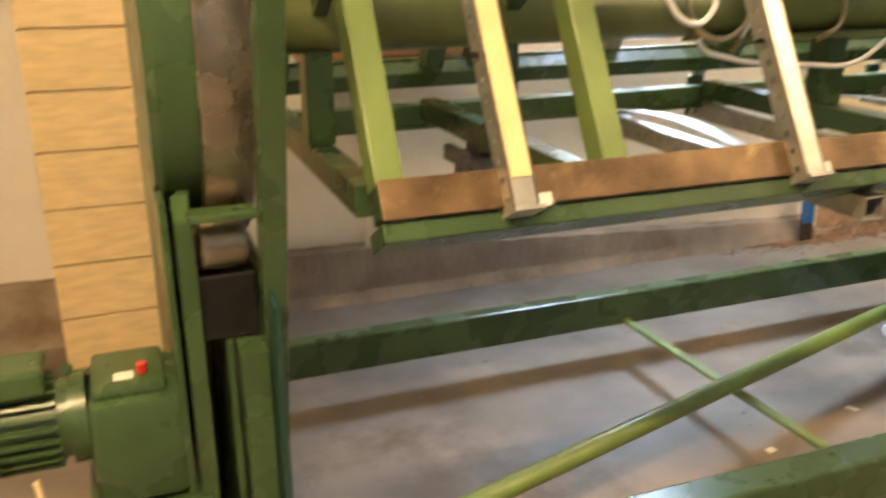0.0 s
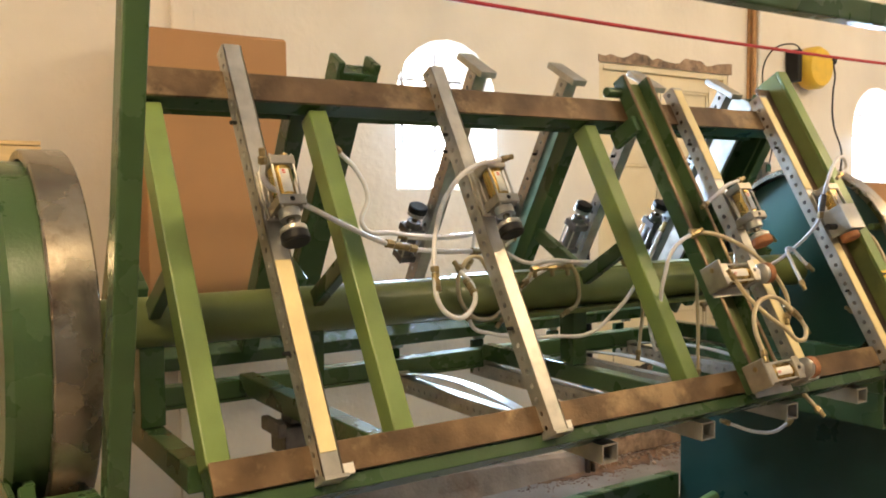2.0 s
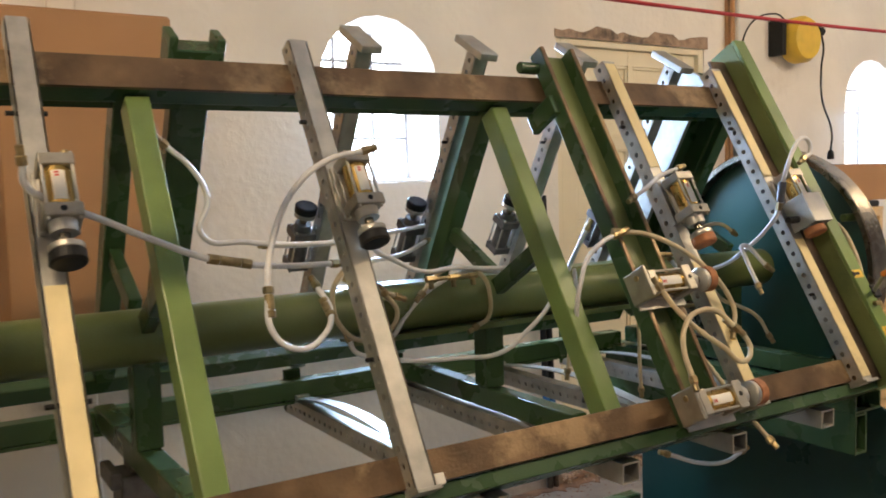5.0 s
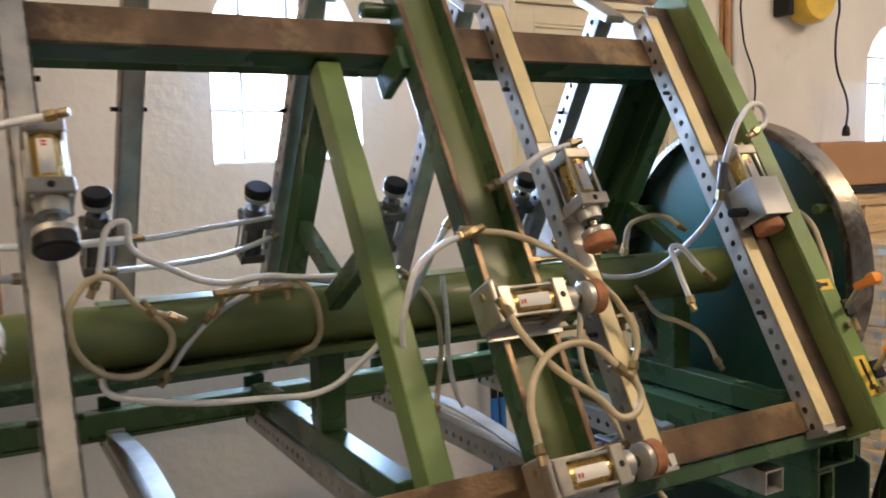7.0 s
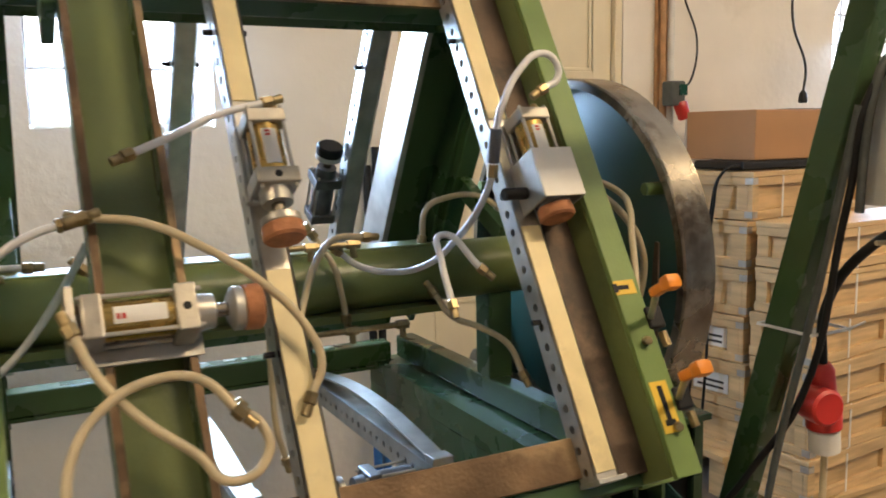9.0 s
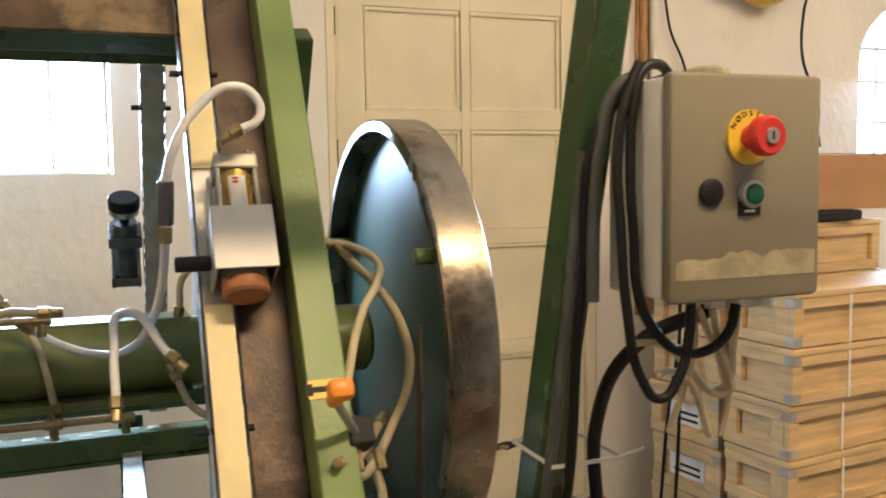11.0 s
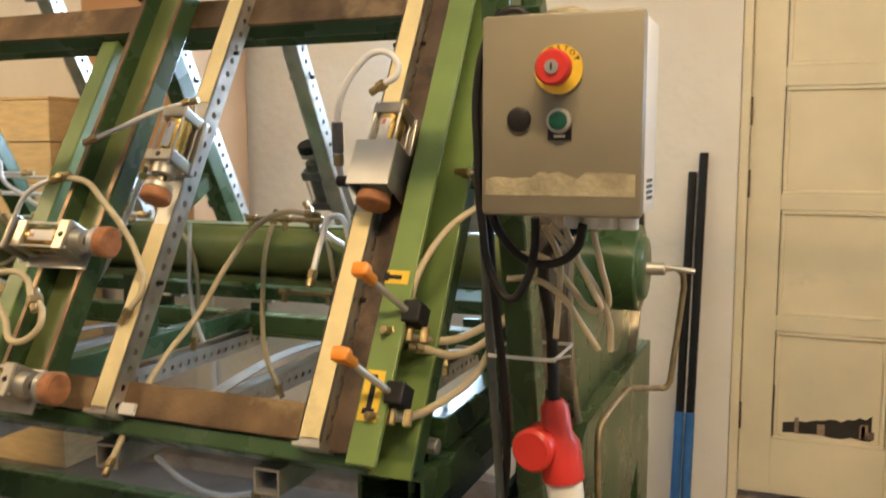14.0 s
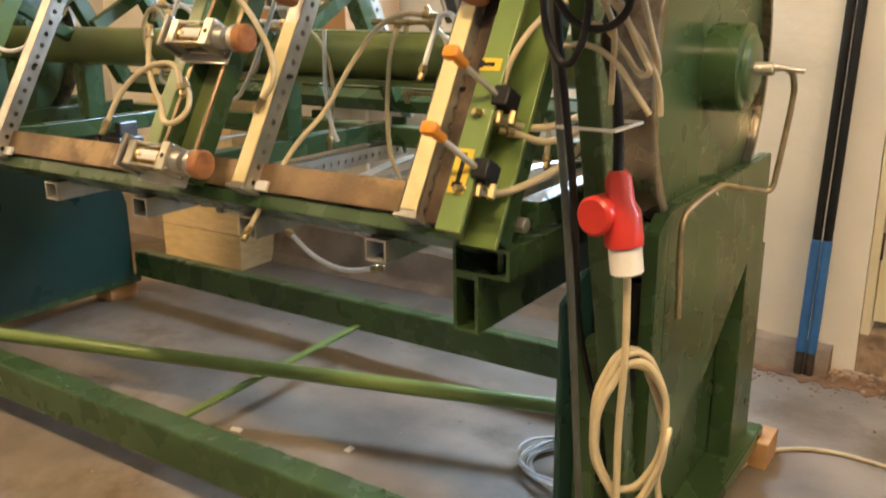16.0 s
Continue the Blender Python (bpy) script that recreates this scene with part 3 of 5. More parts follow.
# the movable green channel with rusty edges
ch = thing("sliding_channel", "green steel channel with rusty edges carrying two cylinders", "steel channel")
part("web", B((0.37, -0.55, 0.366), (0.47, 0.55, 0.374), 0.001, PAN[0]), OLIVE, ch)
for x in (0.365, 0.475):
    part("flange", B((x - 0.007, -0.552, 0.365), (x + 0.007, 0.552, 0.415), 0.002, PAN[0]), GREEN, ch)
    part("worn_edge", B((x - 0.006, -0.55, 0.4152), (x + 0.006, 0.55, 0.419), 0.001, PAN[0]), BROWN, ch, "rusty worn edge")
part("clamp_block", B((0.335, 0.34, 0.285), (0.358, 0.398, 0.40), 0.004, PAN[0]), GREEN, ch)
part("roller", rod(at(0, 0.295, 0.505, 0.375), at(0, 0.358, 0.505, 0.375), 0.017), GREEN, ch, "", True)

# end channel with the valve levers
ec = thing("end_channel", "light green steel end channel with a rusty inner face", "steel channel")
part("inner_face", B((1.118, -0.555, 0.366), (1.192, 0.58, 0.376), 0.002, PAN[0]), RUST, ec, "rust brown inner face")
# web in olive, both flanges in the lighter green
part("web", B((1.192, -0.575, 0.347), (1.203, 0.62, 0.4315), 0.002, PAN[0]), OLIVE, ec, "olive green web")
part("front_flange", B((1.192, -0.58, 0.432), (1.246, 0.62, 0.4438), 0.002, PAN[0]), LIGHTGREEN, ec)
part("back_flange", B((1.192, -0.58, 0.334), (1.272, 0.62, 0.3465), 0.002, PAN[0]), LIGHTGREEN, ec)
part("backing_tube", B((1.215, -0.56, 0.27), (1.262, 0.60, 0.3335), 0.004, PAN[0]), GREEN, ec)
for s_ in (0.57, 0.30):
    part("end_bolt", rod(at(0, 1.26, s_, 0.30), at(0, 1.276, s_, 0.30), 0.009, 6), GALV, ec)
part("foot_bracket", prism([(0, 0), (0.10, 0), (0.10, 0.05), (0.05, 0.17), (0, 0.17)], Matrix(((0, 0, 1, 1.235), (1, 0, 0, -0.10), (0, 1, 0, 0.84), (0, 0, 0, 1))), 0.012, 0.003), GREEN, ec)
part("pivot_bolt", rod((1.245, -0.05, 0.93), (1.275, -0.05, 0.93), 0.016, 8), GALV, ec, "", True)
for s0, s1, w in ((-0.262, -0.236, 0.044), (-0.508, -0.42, 0.036)):
    st = part("sticker", B((1.214 - w / 2, s0, 0.4442), (1.214 + w / 2, s1, 0.4452), 0, PAN[0]), YELLOWP, ec, "yellow sticker with a black arrow")
    bm = bmesh.new()
    sm = (s0 + s1) / 2
    if s1 - s0 > 0.05:
        box(bm, (1.209, s0 + 0.02, 0.4453), (1.219, s1 - 0.008, 0.4457), 0, PAN[0])
        box(bm, (1.203, s0 + 0.012, 0.4453), (1.225, s0 + 0.022, 0.4457), 0, PAN[0])
    else:
        box(bm, (1.196, sm - 0.004, 0.4453), (1.222, sm + 0.004, 0.4457), 0, PAN[0])
        box(bm, (1.188, sm - 0.008, 0.4453), (1.198, sm + 0.008, 0.4457), 0, PAN[0])
    part("arrow", bm, BLACK, st)
for s in (-0.31, -0.455):
    v = thing("hand_valve", "black pneumatic hand valve with an orange lever", "valve", "hand valves")
    part("body", B((1.2375, s - 0.02, 0.40), (1.272, s + 0.02, 0.45), 0.004, PAN[0]), BLACK, v)
    part("stem", rod(at(0, 1.245, s, 0.447), at(0, 1.21, s + 0.02, 0.52), 0.006), GALV, v, "", True)
    part("lever", box(B((1.197, s + 0.014, 0.515), (1.216, s + 0.032, 0.57), 0.006, PAN[0]), (1.19, s + 0.01, 0.552), (1.222, s + 0.036, 0.578), 0.008, PAN[0]), ORANGE, v, "orange plastic lever", True)
    for dx in (0.0, 0.03):
        part("fitting", rod(at(0, 1.248 + dx, s - 0.022, 0.425), at(0, 1.25 + dx, s - 0.05, 0.425), 0.008, 8), BRONZE, v)

# heavy rectangular tubes at the right end of the frame
for cx, cz, tall, wide in ((1.215, 0.866, 0.062, 0.13), (1.18, 0.772, 0.122, 0.058)):
    t = thing("end_tube", "open ended green rectangular steel tube under the frame", "steel tube", "end tubes")
    part("tube", tube_beam((cx, -0.13, cz), (cx, 0.93, cz), tall, wide, 0.007, up=(1, 0, 0)), GREEN, t)

# ---------------------------------------------------------------- pneumatic cylinders


def cylinder(m, pad, label, bracket=True, group="pneumatic cylinders"):
    # without a bracket: barrel, caps and nose all get the darker metal
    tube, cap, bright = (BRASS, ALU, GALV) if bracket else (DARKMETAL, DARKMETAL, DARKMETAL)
    """A tie-rod cylinder along local z, rod end at the bottom, length 0.21."""
    t = thing("pneumatic_cylinder", label, "air cylinder", group)
    part("barrel", lathe([(0.027, -0.105), (0.027, -0.02)], m, 28), tube, t, "", True)
    part("top_cap", B((-0.031, -0.031, -0.024), (0.031, 0.031, 0.0), 0.003, m), cap, t)
    part("bottom_cap", B((-0.034, -0.034, -0.13), (0.034, 0.034, -0.104), 0.003, m), cap, t)
    for sx, sy in ((-1, -1), (1, -1), (1, 1), (-1, 1)):
        part("tie_rod", rod(m @ Vector((sx * 0.026, sy * 0.026, -0.136)), m @ Vector((sx * 0.026, sy * 0.026, 0.004)), 0.0032, 8), GALV, t)
    part("port", rod(m @ Vector((0.0, 0.03, -0.117)), m @ Vector((0.0, 0.0355, -0.117)), 0.006, 10), BLACK, t)
    part("nose", lathe([(0.024, -0.152), (0.026, -0.13)], m, 20), bright, t, "", True)
    part("piston_rod", lathe([(0.010, -0.185), (0.010, -0.15)], m, 16), STEEL, t, "", True)
    part("pad_holder", lathe([(0.027, -0.19), (0.031, -0.186), (0.031, -0.176), (0.02, -0.17)], m, 28), GALV, t, "", True)
    part("pad", lathe([(0.029, -0.212), (0.033, -0.208), (0.032, -0.189)], m, 28), pad, t, "brown rubber pressing pad" if pad is CORK else "black rubber pressing pad", True)
    if not bracket:
        return t
    lab = bmesh.new()
    for k in range(6):
        a0, a1 = radians(64 + 50 * k / 6), radians(64 + 50 * (k + 1) / 6)
        lab.faces.new([lab.verts.new(m @ Vector((0.0277 * math.cos(a), 0.0277 * math.sin(a), z))) for a, z in ((a0, -0.095), (a1, -0.095), (a1, -0.035), (a0, -0.035))])
    lb = part("label", lab, PAPER, t, "white paper label with a red mark", True)
    red = bmesh.new()
    for z0 in (-0.048, -0.042):
        red.faces.new([red.verts.new(m @ Vector((0.0283 * math.cos(radians(a)), 0.0283 * math.sin(radians(a)), z))) for a, z in ((76, z0), (92, z0), (92, z0 + 0.004), (76, z0 + 0.004))])
    part("mark", red, RED, lb)
    if bracket:
        part("bracket", B((-0.036, -0.05, -0.13), (0.036, -0.035, 0.0), 0.003, m), GALV, t)
        part("elbow", rod(m @ Vector((-0.02, 0.005, 0.0)), m @ Vector((-0.02, 0.005, 0.018)), 0.008, 8), BRONZE, t)
    return t


def on_panel(k, x, s, h, turn=0):
    """Local z up the panel (or turned in its plane), local y out of it."""
    return PAN[k] @ Matrix(((1, 0, 0, x), (0, 0, 1, s), (0, 1, 0, h), (0, 0, 0, 1))) @ Matrix.Diagonal((-1, 1, 1, 1)) @ pose(0, 0, 0, 0, turn, 0)


HC = TOP + 0.048
cylinder(on_panel(0, -0.955, 0.168, HC), BLACK, "brass pneumatic cylinder with a black pad on a clamping bar")
cylinder(on_panel(0, -0.352, 0.168, HC), BLACK, "brass pneumatic cylinder with a black pad on a clamping bar")
cylinder(on_panel(0, 0.628, 0.10, HC), CORK, "brass pneumatic cylinder with a brown pad on a clamping bar")
cylinder(on_panel(0, 1.127, 0.105, HC - 0.008), CORK, "brass pneumatic cylinder behind a pale metal guard")
guard = thing("cylinder_guard", "pale sheet metal guard block on the clamping bar", "metal guard")
part("front", B((1.084, -0.082, 0.478), (1.169, 0.013, 0.482), 0.0015, PAN[0]), WHITEP, guard)
part("side", B((1.084, -0.082, 0.40), (1.088, 0.013, 0.4778), 0.001, PAN[0]), GALV, guard)
part("side", B((1.165, -0.082, 0.40), (1.169, 0.013, 0.4778), 0.001, PAN[0]), GALV, guard)
part("clamp_screw", rod(at(0, 1.036, -0.05, 0.43), at(0, 1.084, -0.05, 0.43), 0.011, 12), BLACK, guard, "", True)
# cylinders that push sideways
cylinder(on_panel(0, 0.332, -0.214, HC + 0.012, 90) @ Matrix.Diagonal((1, 1, 1.12, 1)), CORK, "pneumatic cylinder lying sideways on the green channel")
cylinder(on_panel(0, 0.332, -0.523, HC + 0.012, 90) @ Matrix.Diagonal((1, 1, 1.12, 1)), CORK, "pneumatic cylinder lying sideways on the lower beam")
for s in (-0.214, -0.523):
    b = thing("cylinder_bracket", "grey steel saddle under a sideways cylinder", "bracket")
    part("plate", B((0.325, s - 0.05, 0.4195), (0.49, s + 0.04, 0.4235), 0.001, PAN[0]), GALV, b)
    part("end_plate", B((0.314, s - 0.04, 0.42), (0.325, s + 0.042, 0.497), 0.004, PAN[0]), ALU, b)
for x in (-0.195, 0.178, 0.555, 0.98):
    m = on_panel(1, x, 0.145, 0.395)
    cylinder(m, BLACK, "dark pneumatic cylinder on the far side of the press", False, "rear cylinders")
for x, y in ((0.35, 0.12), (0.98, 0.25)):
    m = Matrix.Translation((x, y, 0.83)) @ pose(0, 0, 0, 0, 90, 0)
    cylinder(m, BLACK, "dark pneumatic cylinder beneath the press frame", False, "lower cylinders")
# blocky stand-in for a dark cylinder lying along x under the frame
vb = thing("clamp_block", "dark block-shaped stand-in for a cylinder beneath the frame", "clamp block")
part("body", B((-0.80, 0.46, 0.80), (-0.69, 0.57, 0.885), 0.006), DARKMETAL, vb)
part("jaw", B((-0.825, 0.45, 0.86), (-0.80, 0.58, 0.90), 0.005), DARKMETAL, vb)
part("head", B((-0.775, 0.475, 0.8852), (-0.70, 0.555, 0.94), 0.006), DARKMETAL, vb)
part("foot", lathe([(0.02, 0), (0.026, 0.006), (0.016, 0.02), (0.016, 0.045)], Matrix.Translation((-0.75, 0.515, 0.755)), 16), DARKMETAL, vb, "", True)
part("spindle", rod((-0.69, 0.515, 0.84), (-0.60, 0.515, 0.84), 0.012), GALV, vb, "", True)
rc = thing("rear_channel", "wide dark steel channel on the far side of the press", "steel channel")
part("web", B((1.135, -0.55, 0.366), (1.265, 0.45, 0.376), 0.001, PAN[1]), GREEN, rc)
for x in (1.13, 1.27):
    part("flange", B((x - 0.008, -0.555, 0.30), (x + 0.008, 0.455, 0.42), 0.002, PAN[1]), GALV if x < 1.2 else GREEN, rc)
# rear upright with a bracket on its head
ru = thing("rear_upright", "dark green rear upright with a forked head bracket", "steel upright")
part("post", B((-0.64, -0.50, 0.30), (-0.55, 0.39, 0.352), 0.005, PAN[1]), GREEN, ru)
part("bracket", box(B((-0.66, -0.555, 0.29), (-0.53, -0.48, 0.36), 0.004, PAN[1]), (-0.66, -0.585, 0.29), (-0.64, -0.55, 0.36), 0.003, PAN[1]), GREEN, ru)
part("fork", B((-0.55, -0.585, 0.29), (-0.53, -0.5555, 0.36), 0.003, PAN[1]), GREEN, ru)
for x in (-0.64, -0.54):
    part("bolt", rod(at(1, x, -0.52, 0.27), at(1, x, -0.52, 0.282), 0.012, 6), GALV, ru)

# ---------------------------------------------------------------- the stands and the floor frame
base = thing("floor_frame", "green welded steel floor frame with a diagonal brace", "machine base")
part("front_beam", beam((-1.36, -0.09, 0.155), (1.37, -0.09, 0.155), 0.09, 0.12, 0.008), GREEN, base)
part("rear_beam", beam((-1.36, 0.99, 0.17), (1.37, 0.99, 0.17), 0.06, 0.12, 0.008), GREEN, base)
part("brace", rod((-1.36, -0.02, 0.175), (1.37, 0.76, 0.175), 0.026, 20), LIGHTGREEN, base, "diagonal round brace", True)
part("tie_rod", beam((0.04, -0.045, 0.13), (0.0, 0.96, 0.13), 0.03, 0.012, 0.002), LIGHTGREEN, base)


def yz(points, x, depth, bevel=0.0):
    """A plate with an outline in y and z, from x to x + depth."""
    return prism(points, Matrix(((0, 0, 1, x), (1, 0, 0, 0), (0, 1, 0, 0), (0, 0, 0, 1))), depth, bevel)


def stand(sign, post):
    t = thing("end_stand", "green sheet steel end stand carrying the wheel on rollers", "machine stand", "end stands")
    X = lambda v, d: (v, d) if sign > 0 else (-v - d, d)

    def plate(name, pts, x, d, mat=GREEN, bevel=0.003, label=""):
        return part(name, yz(pts, *X(x, d), bevel), mat, t, label)

    plate("inner_plate", [(-0.10, 0.10), (0.96, 0.10), (0.96, 0.46), (0.84, 0.84), (0.0, 0.84), (-0.10, 0.80)], 1.372, 0.012, INNER, 0.003, "green inner plate with its shade in the colour")
    plate("outer_plate", [(0.08, 0.965), (0.88, 0.965), (0.88, 0.70), (0.72, 0.70), (0.42, 0.50), (0.08, 0.40)] if sign > 0 else [(0.03, 0.965), (0.88, 0.965), (0.88, 0.12), (0.03, 0.12)], 1.508 if sign > 0 else 1.53, 0.012)
    plate("lower_plate", [(0.02, 0.10), (0.92, 0.10), (0.92, 0.70), (0.02, 0.70)], 1.44, 0.012)
    plate("leg", [(0.74, 0.08), (0.93, 0.08), (0.93, 0.705), (0.74, 0.705)], 1.453, 0.062)
    plate("foot", [(-0.06, 0.07), (1.0, 0.07), (1.0, 0.115), (-0.06, 0.115)], 1.372, 0.175, GREEN, 0.005)
    plate("front_column", [(-0.04, 0.12), (0.035, 0.12), (0.035, 0.70), (-0.04, 0.70)], 1.386, 0.05)
    plate("side_column", [(0.02, 0.12), (0.082, 0.12), (0.082, 0.965), (0.02, 0.93)], 1.49, 0.03)
    plate("top_flange", [(0.08, 0.952), (0.88, 0.952), (0.88, 0.9648), (0.08, 0.9648)], 1.487, 0.021)
    for y in (0.07, 0.76):
        part("roller", rod((sign * 1.40, y, 0.885 - 0.01), (sign * 1.48, y, 0.875), 0.052, 32), STEEL, t, "bright steel support roller", True)
        part("roller_housing", B((min(sign * 1.388, sign * 1.498), y - 0.035, 0.70), (max(sign * 1.388, sign * 1.498), y + 0.035, 0.822), 0.004), BLACK, t)
    part("roller_bracket", B((min(sign * 1.386, sign * 1.50), -0.022, 0.935), (max(sign * 1.386, sign * 1.50), 0.03, 0.95), 0.003), GREEN, t)
    lo, hi = post
    part("post", beam(lo, hi, 0.055, 0.042, 0.004, up=(1, 0, 0)), GREEN, t)
    for y in (0.02, 0.86):
        a = X(1.40, 0.12)
        part("packing_block", B((a[0], y - 0.02, 0.0), (a[0] + 0.12, y + 0.13, 0.069), 0.004), TIMBER, t, "offcut timber packing block")
    return t


stand(1, ((1.482, 0.075, 0.12), (1.482, -0.425, 1.97)))
stand(-1, ((-1.37, 0.16, 0.12), (-1.37, -0.34, 1.97)))
gantry = thing("gantry_bar", "dark green steel bar across the tops of the posts", "steel bar")
part("bar", beam((-1.45, -0.395, 2.0), (1.6, -0.455, 2.0), 0.05, 0.06, 0.005), GREEN, gantry)
loose = thing("loose_block", "offcut timber wedge beside the stand", "timber block")
part("block", B((1.51, 0.93, 0.0), (1.58, 1.06, 0.085), 0.004), TIMBER, loose)
# added sheet: stands where the wheel rim's dark stained surface shows
box_sheet = thing("rim_sheet", "added stained sheet standing in for the wheel rim", "sheet metal")
part("sheet", yz([(0.02, 0.97), (0.06, 0.97), (0.03, 1.3), (0.02, 1.3)], 1.388, 0.004), RUST, box_sheet)

# motor and gearbox beside the left stand
gear = thing("gear_motor", "green electric gear motor with cooling fins on a bracket", "motor")
part("gearbox", box(B((-1.70, 0.03, 0.40), (-1.535, 0.24, 0.61), 0.02), (-1.69, 0.05, 0.605), (-1.56, 0.22, 0.63), 0.01), GREEN, gear, "", True)
part("flange", lathe([(0.085, -1.73), (0.085, -1.70)], Matrix.Translation((0, 0.13, 0.55)) @ pose(0, 0, 0, 0, 90, 0), 28), GREEN, gear, "", True)
part("motor_body", lathe([(0.05, -2.02), (0.072, -2.0), (0.072, -1.731)], Matrix.Translation((0, 0.13, 0.55)) @ pose(0, 0, 0, 0, 90, 0), 32), GREEN, gear, "", True)
for a in range(0, 360, 15):
    part("fin", B((-1.98, -0.003, 0.066), (-1.75, 0.003, 0.088), 0.0, Matrix.Translation((0, 0.13, 0.55)) @ pose(0, 0, 0, a, 0, 0)), GREEN, gear)
part("terminal_box", B((-1.86, 0.06, 0.63), (-1.76, 0.16, 0.68), 0.008), GREEN, gear)
part("lifting_eye", lathe([(0.004, 0), (0.012, 0.002), (0.012, 0.006), (0.004, 0.008)], Matrix.Translation((-1.725, 0.10, 0.66)) @ pose(0, 0, 0, 90, 0, 0), 16), GREEN, gear)
part("breather", rod((-1.60, 0.10, 0.63), (-1.60, 0.10, 0.65), 0.010), RED, gear, "red breather plug", True)
part("name_plate", B((-1.65, 0.08, 0.6305), (-1.615, 0.11, 0.632)), PAPER, gear)
part("bracket", B((-1.72, 0.0, 0.355), (-1.50, 0.26, 0.395), 0.006), GREEN, gear)
hose("motor_cable", [(-1.80, 0.06, 0.47), (-1.78, 0.03, 0.40), (-1.70, 0.0, 0.34), (-1.60, 0.0, 0.33), (-1.50, 0.0, 0.30), (-1.45, -0.02, 0.14)], 0.007, HOSEB, "grey motor cable drooping below the motor", "cable")

# ---------------------------------------------------------------- control box and its plug
cb = thing("control_box", "grey enamelled control box with emergency stop and two buttons", "control box")
BX0, BX1, BZ0, BZ1, BY = 1.497, 1.694, 1.387, 1.628, -0.463
part("lid", B((BX0, BY, BZ0), (BX1, BY + 0.018, BZ1), 0.006), BOXGREY, cb, "", True)
part("body", B((BX0 + 0.003, BY + 0.021, BZ0 + 0.003), (BX1 - 0.003, BY + 0.125, BZ1 - 0.003), 0.004), WHITEP, cb, "pale grey box body", True)
part("seal", B((BX0 + 0.005, BY + 0.0178, BZ0 + 0.005), (BX1 - 0.005, BY + 0.0212, BZ1 - 0.005)), BLACK, cb)
rnd = random.Random(5)
edge = [(BX0 + 0.006, 1.412), (BX1 - 0.008, 1.412)] + [(BX1 - 0.008 - 0.182 * k / 16, 1.428 + (0.014 if k < 12 else 0.009) * rnd.uniform(0.3, 1.0)) for k in range(17)]
part("residue", prism(edge, Matrix(((1, 0, 0, 0), (0, 0, -1, BY + 0.0002), (0, 1, 0, 0), (0, 0, 0, 1))), 0.0008), RESIDUE, cb, "pale glue left by a torn sticker")
EX, EZ = 1.594, 1.561
face = lambda x, z: Matrix.Translation((x, BY, z)) @ pose(0, 0, 0, 90, 0, 0)
part("collar", lathe([(0.029, 0), (0.029, 0.004)], face(EX, EZ), 40), YELLOWP, cb, "yellow emergency stop collar")
part("stop_button", lathe([(0.013, 0.004), (0.013, 0.02), (0.021, 0.022), (0.021, 0.032), (0.018, 0.036)], face(EX, EZ), 36), RED, cb, "red mushroom button", True)
part("key_lock", lathe([(0.008, 0.036), (0.008, 0.0385)], face(EX, EZ), 20), GALV, cb, "", True)
part("keyhole", B((-0.0012, -0.004, 0.0386), (0.0012, 0.004, 0.0389), 0, face(EX, EZ)), BLACK, cb)
letters = "NØDSTOP"
for i, ch_ in enumerate(letters):
    a = radians(62 - 124 * i / (len(letters) - 1))
    text("letter", ch_, 0.0085, face(EX, EZ) @ Matrix.Translation((-0.0248 * math.sin(a), 0.0248 * math.cos(a), 0.0042)) @ pose(0, 0, 0, 0, 0, math.degrees(a)), BLACK, cb)
part("black_plug", lathe([(0.0145, 0), (0.0145, 0.004), (0.011, 0.006)], face(1.546, 1.5035), 28), BLACK, cb, "", True)
part("button_bezel", lathe([(0.0148, 0), (0.0148, 0.008), (0.0115, 0.009)], face(1.596, 1.501), 28), GALV, cb, "", True)
part("green_button", lathe([(0.011, 0.008), (0.011, 0.0115), (0.009, 0.0125)], face(1.596, 1.501), 28), GREENP, cb, "green push button", True)
plate_ = part("button_plate", B((1.5815, BY - 0.0015, 1.478), (1.6105, BY - 0.0002, 1.5)), BLACK, cb)
part("print_line", B((1.589, BY - 0.0019, 1.4815), (1.603, BY - 0.0016, 1.4845)), PAPER, plate_)
for x in (1.60, 1.625, 1.645, 1.67):
    part("cable_gland", rod((x, BY + 0.06, BZ0 + 0.003), (x, BY + 0.06, BZ0 - 0.018), 0.012, 10), WHITEP, cb, "", True)
rp = part("rating_plate", B((BX1 - 0.0029, BY + 0.04, 1.402), (BX1 - 0.002, BY + 0.095, 1.436)), PAPER, cb, "small printed rating plate")
for z in (1.409, 1.416, 1.423, 1.43):
    part("print_line", B((BX1 - 0.0019, BY + 0.045, z - 0.002), (BX1 - 0.0015, BY + 0.09, z + 0.002)), BLACK, rp)
tp = thing("tape_roll", "crumpled brown tape lying on the control box", "tape")
part("tape", lathe([(0.022, 0), (0.028, 0.004), (0.026, 0.012), (0.015, 0.016)], Matrix.Translation((1.588, BY + 0.06, BZ1 - 0.002)) @ Matrix.Diagonal((1, 0.8, 1, 1)), 14), RESIDUE, tp)

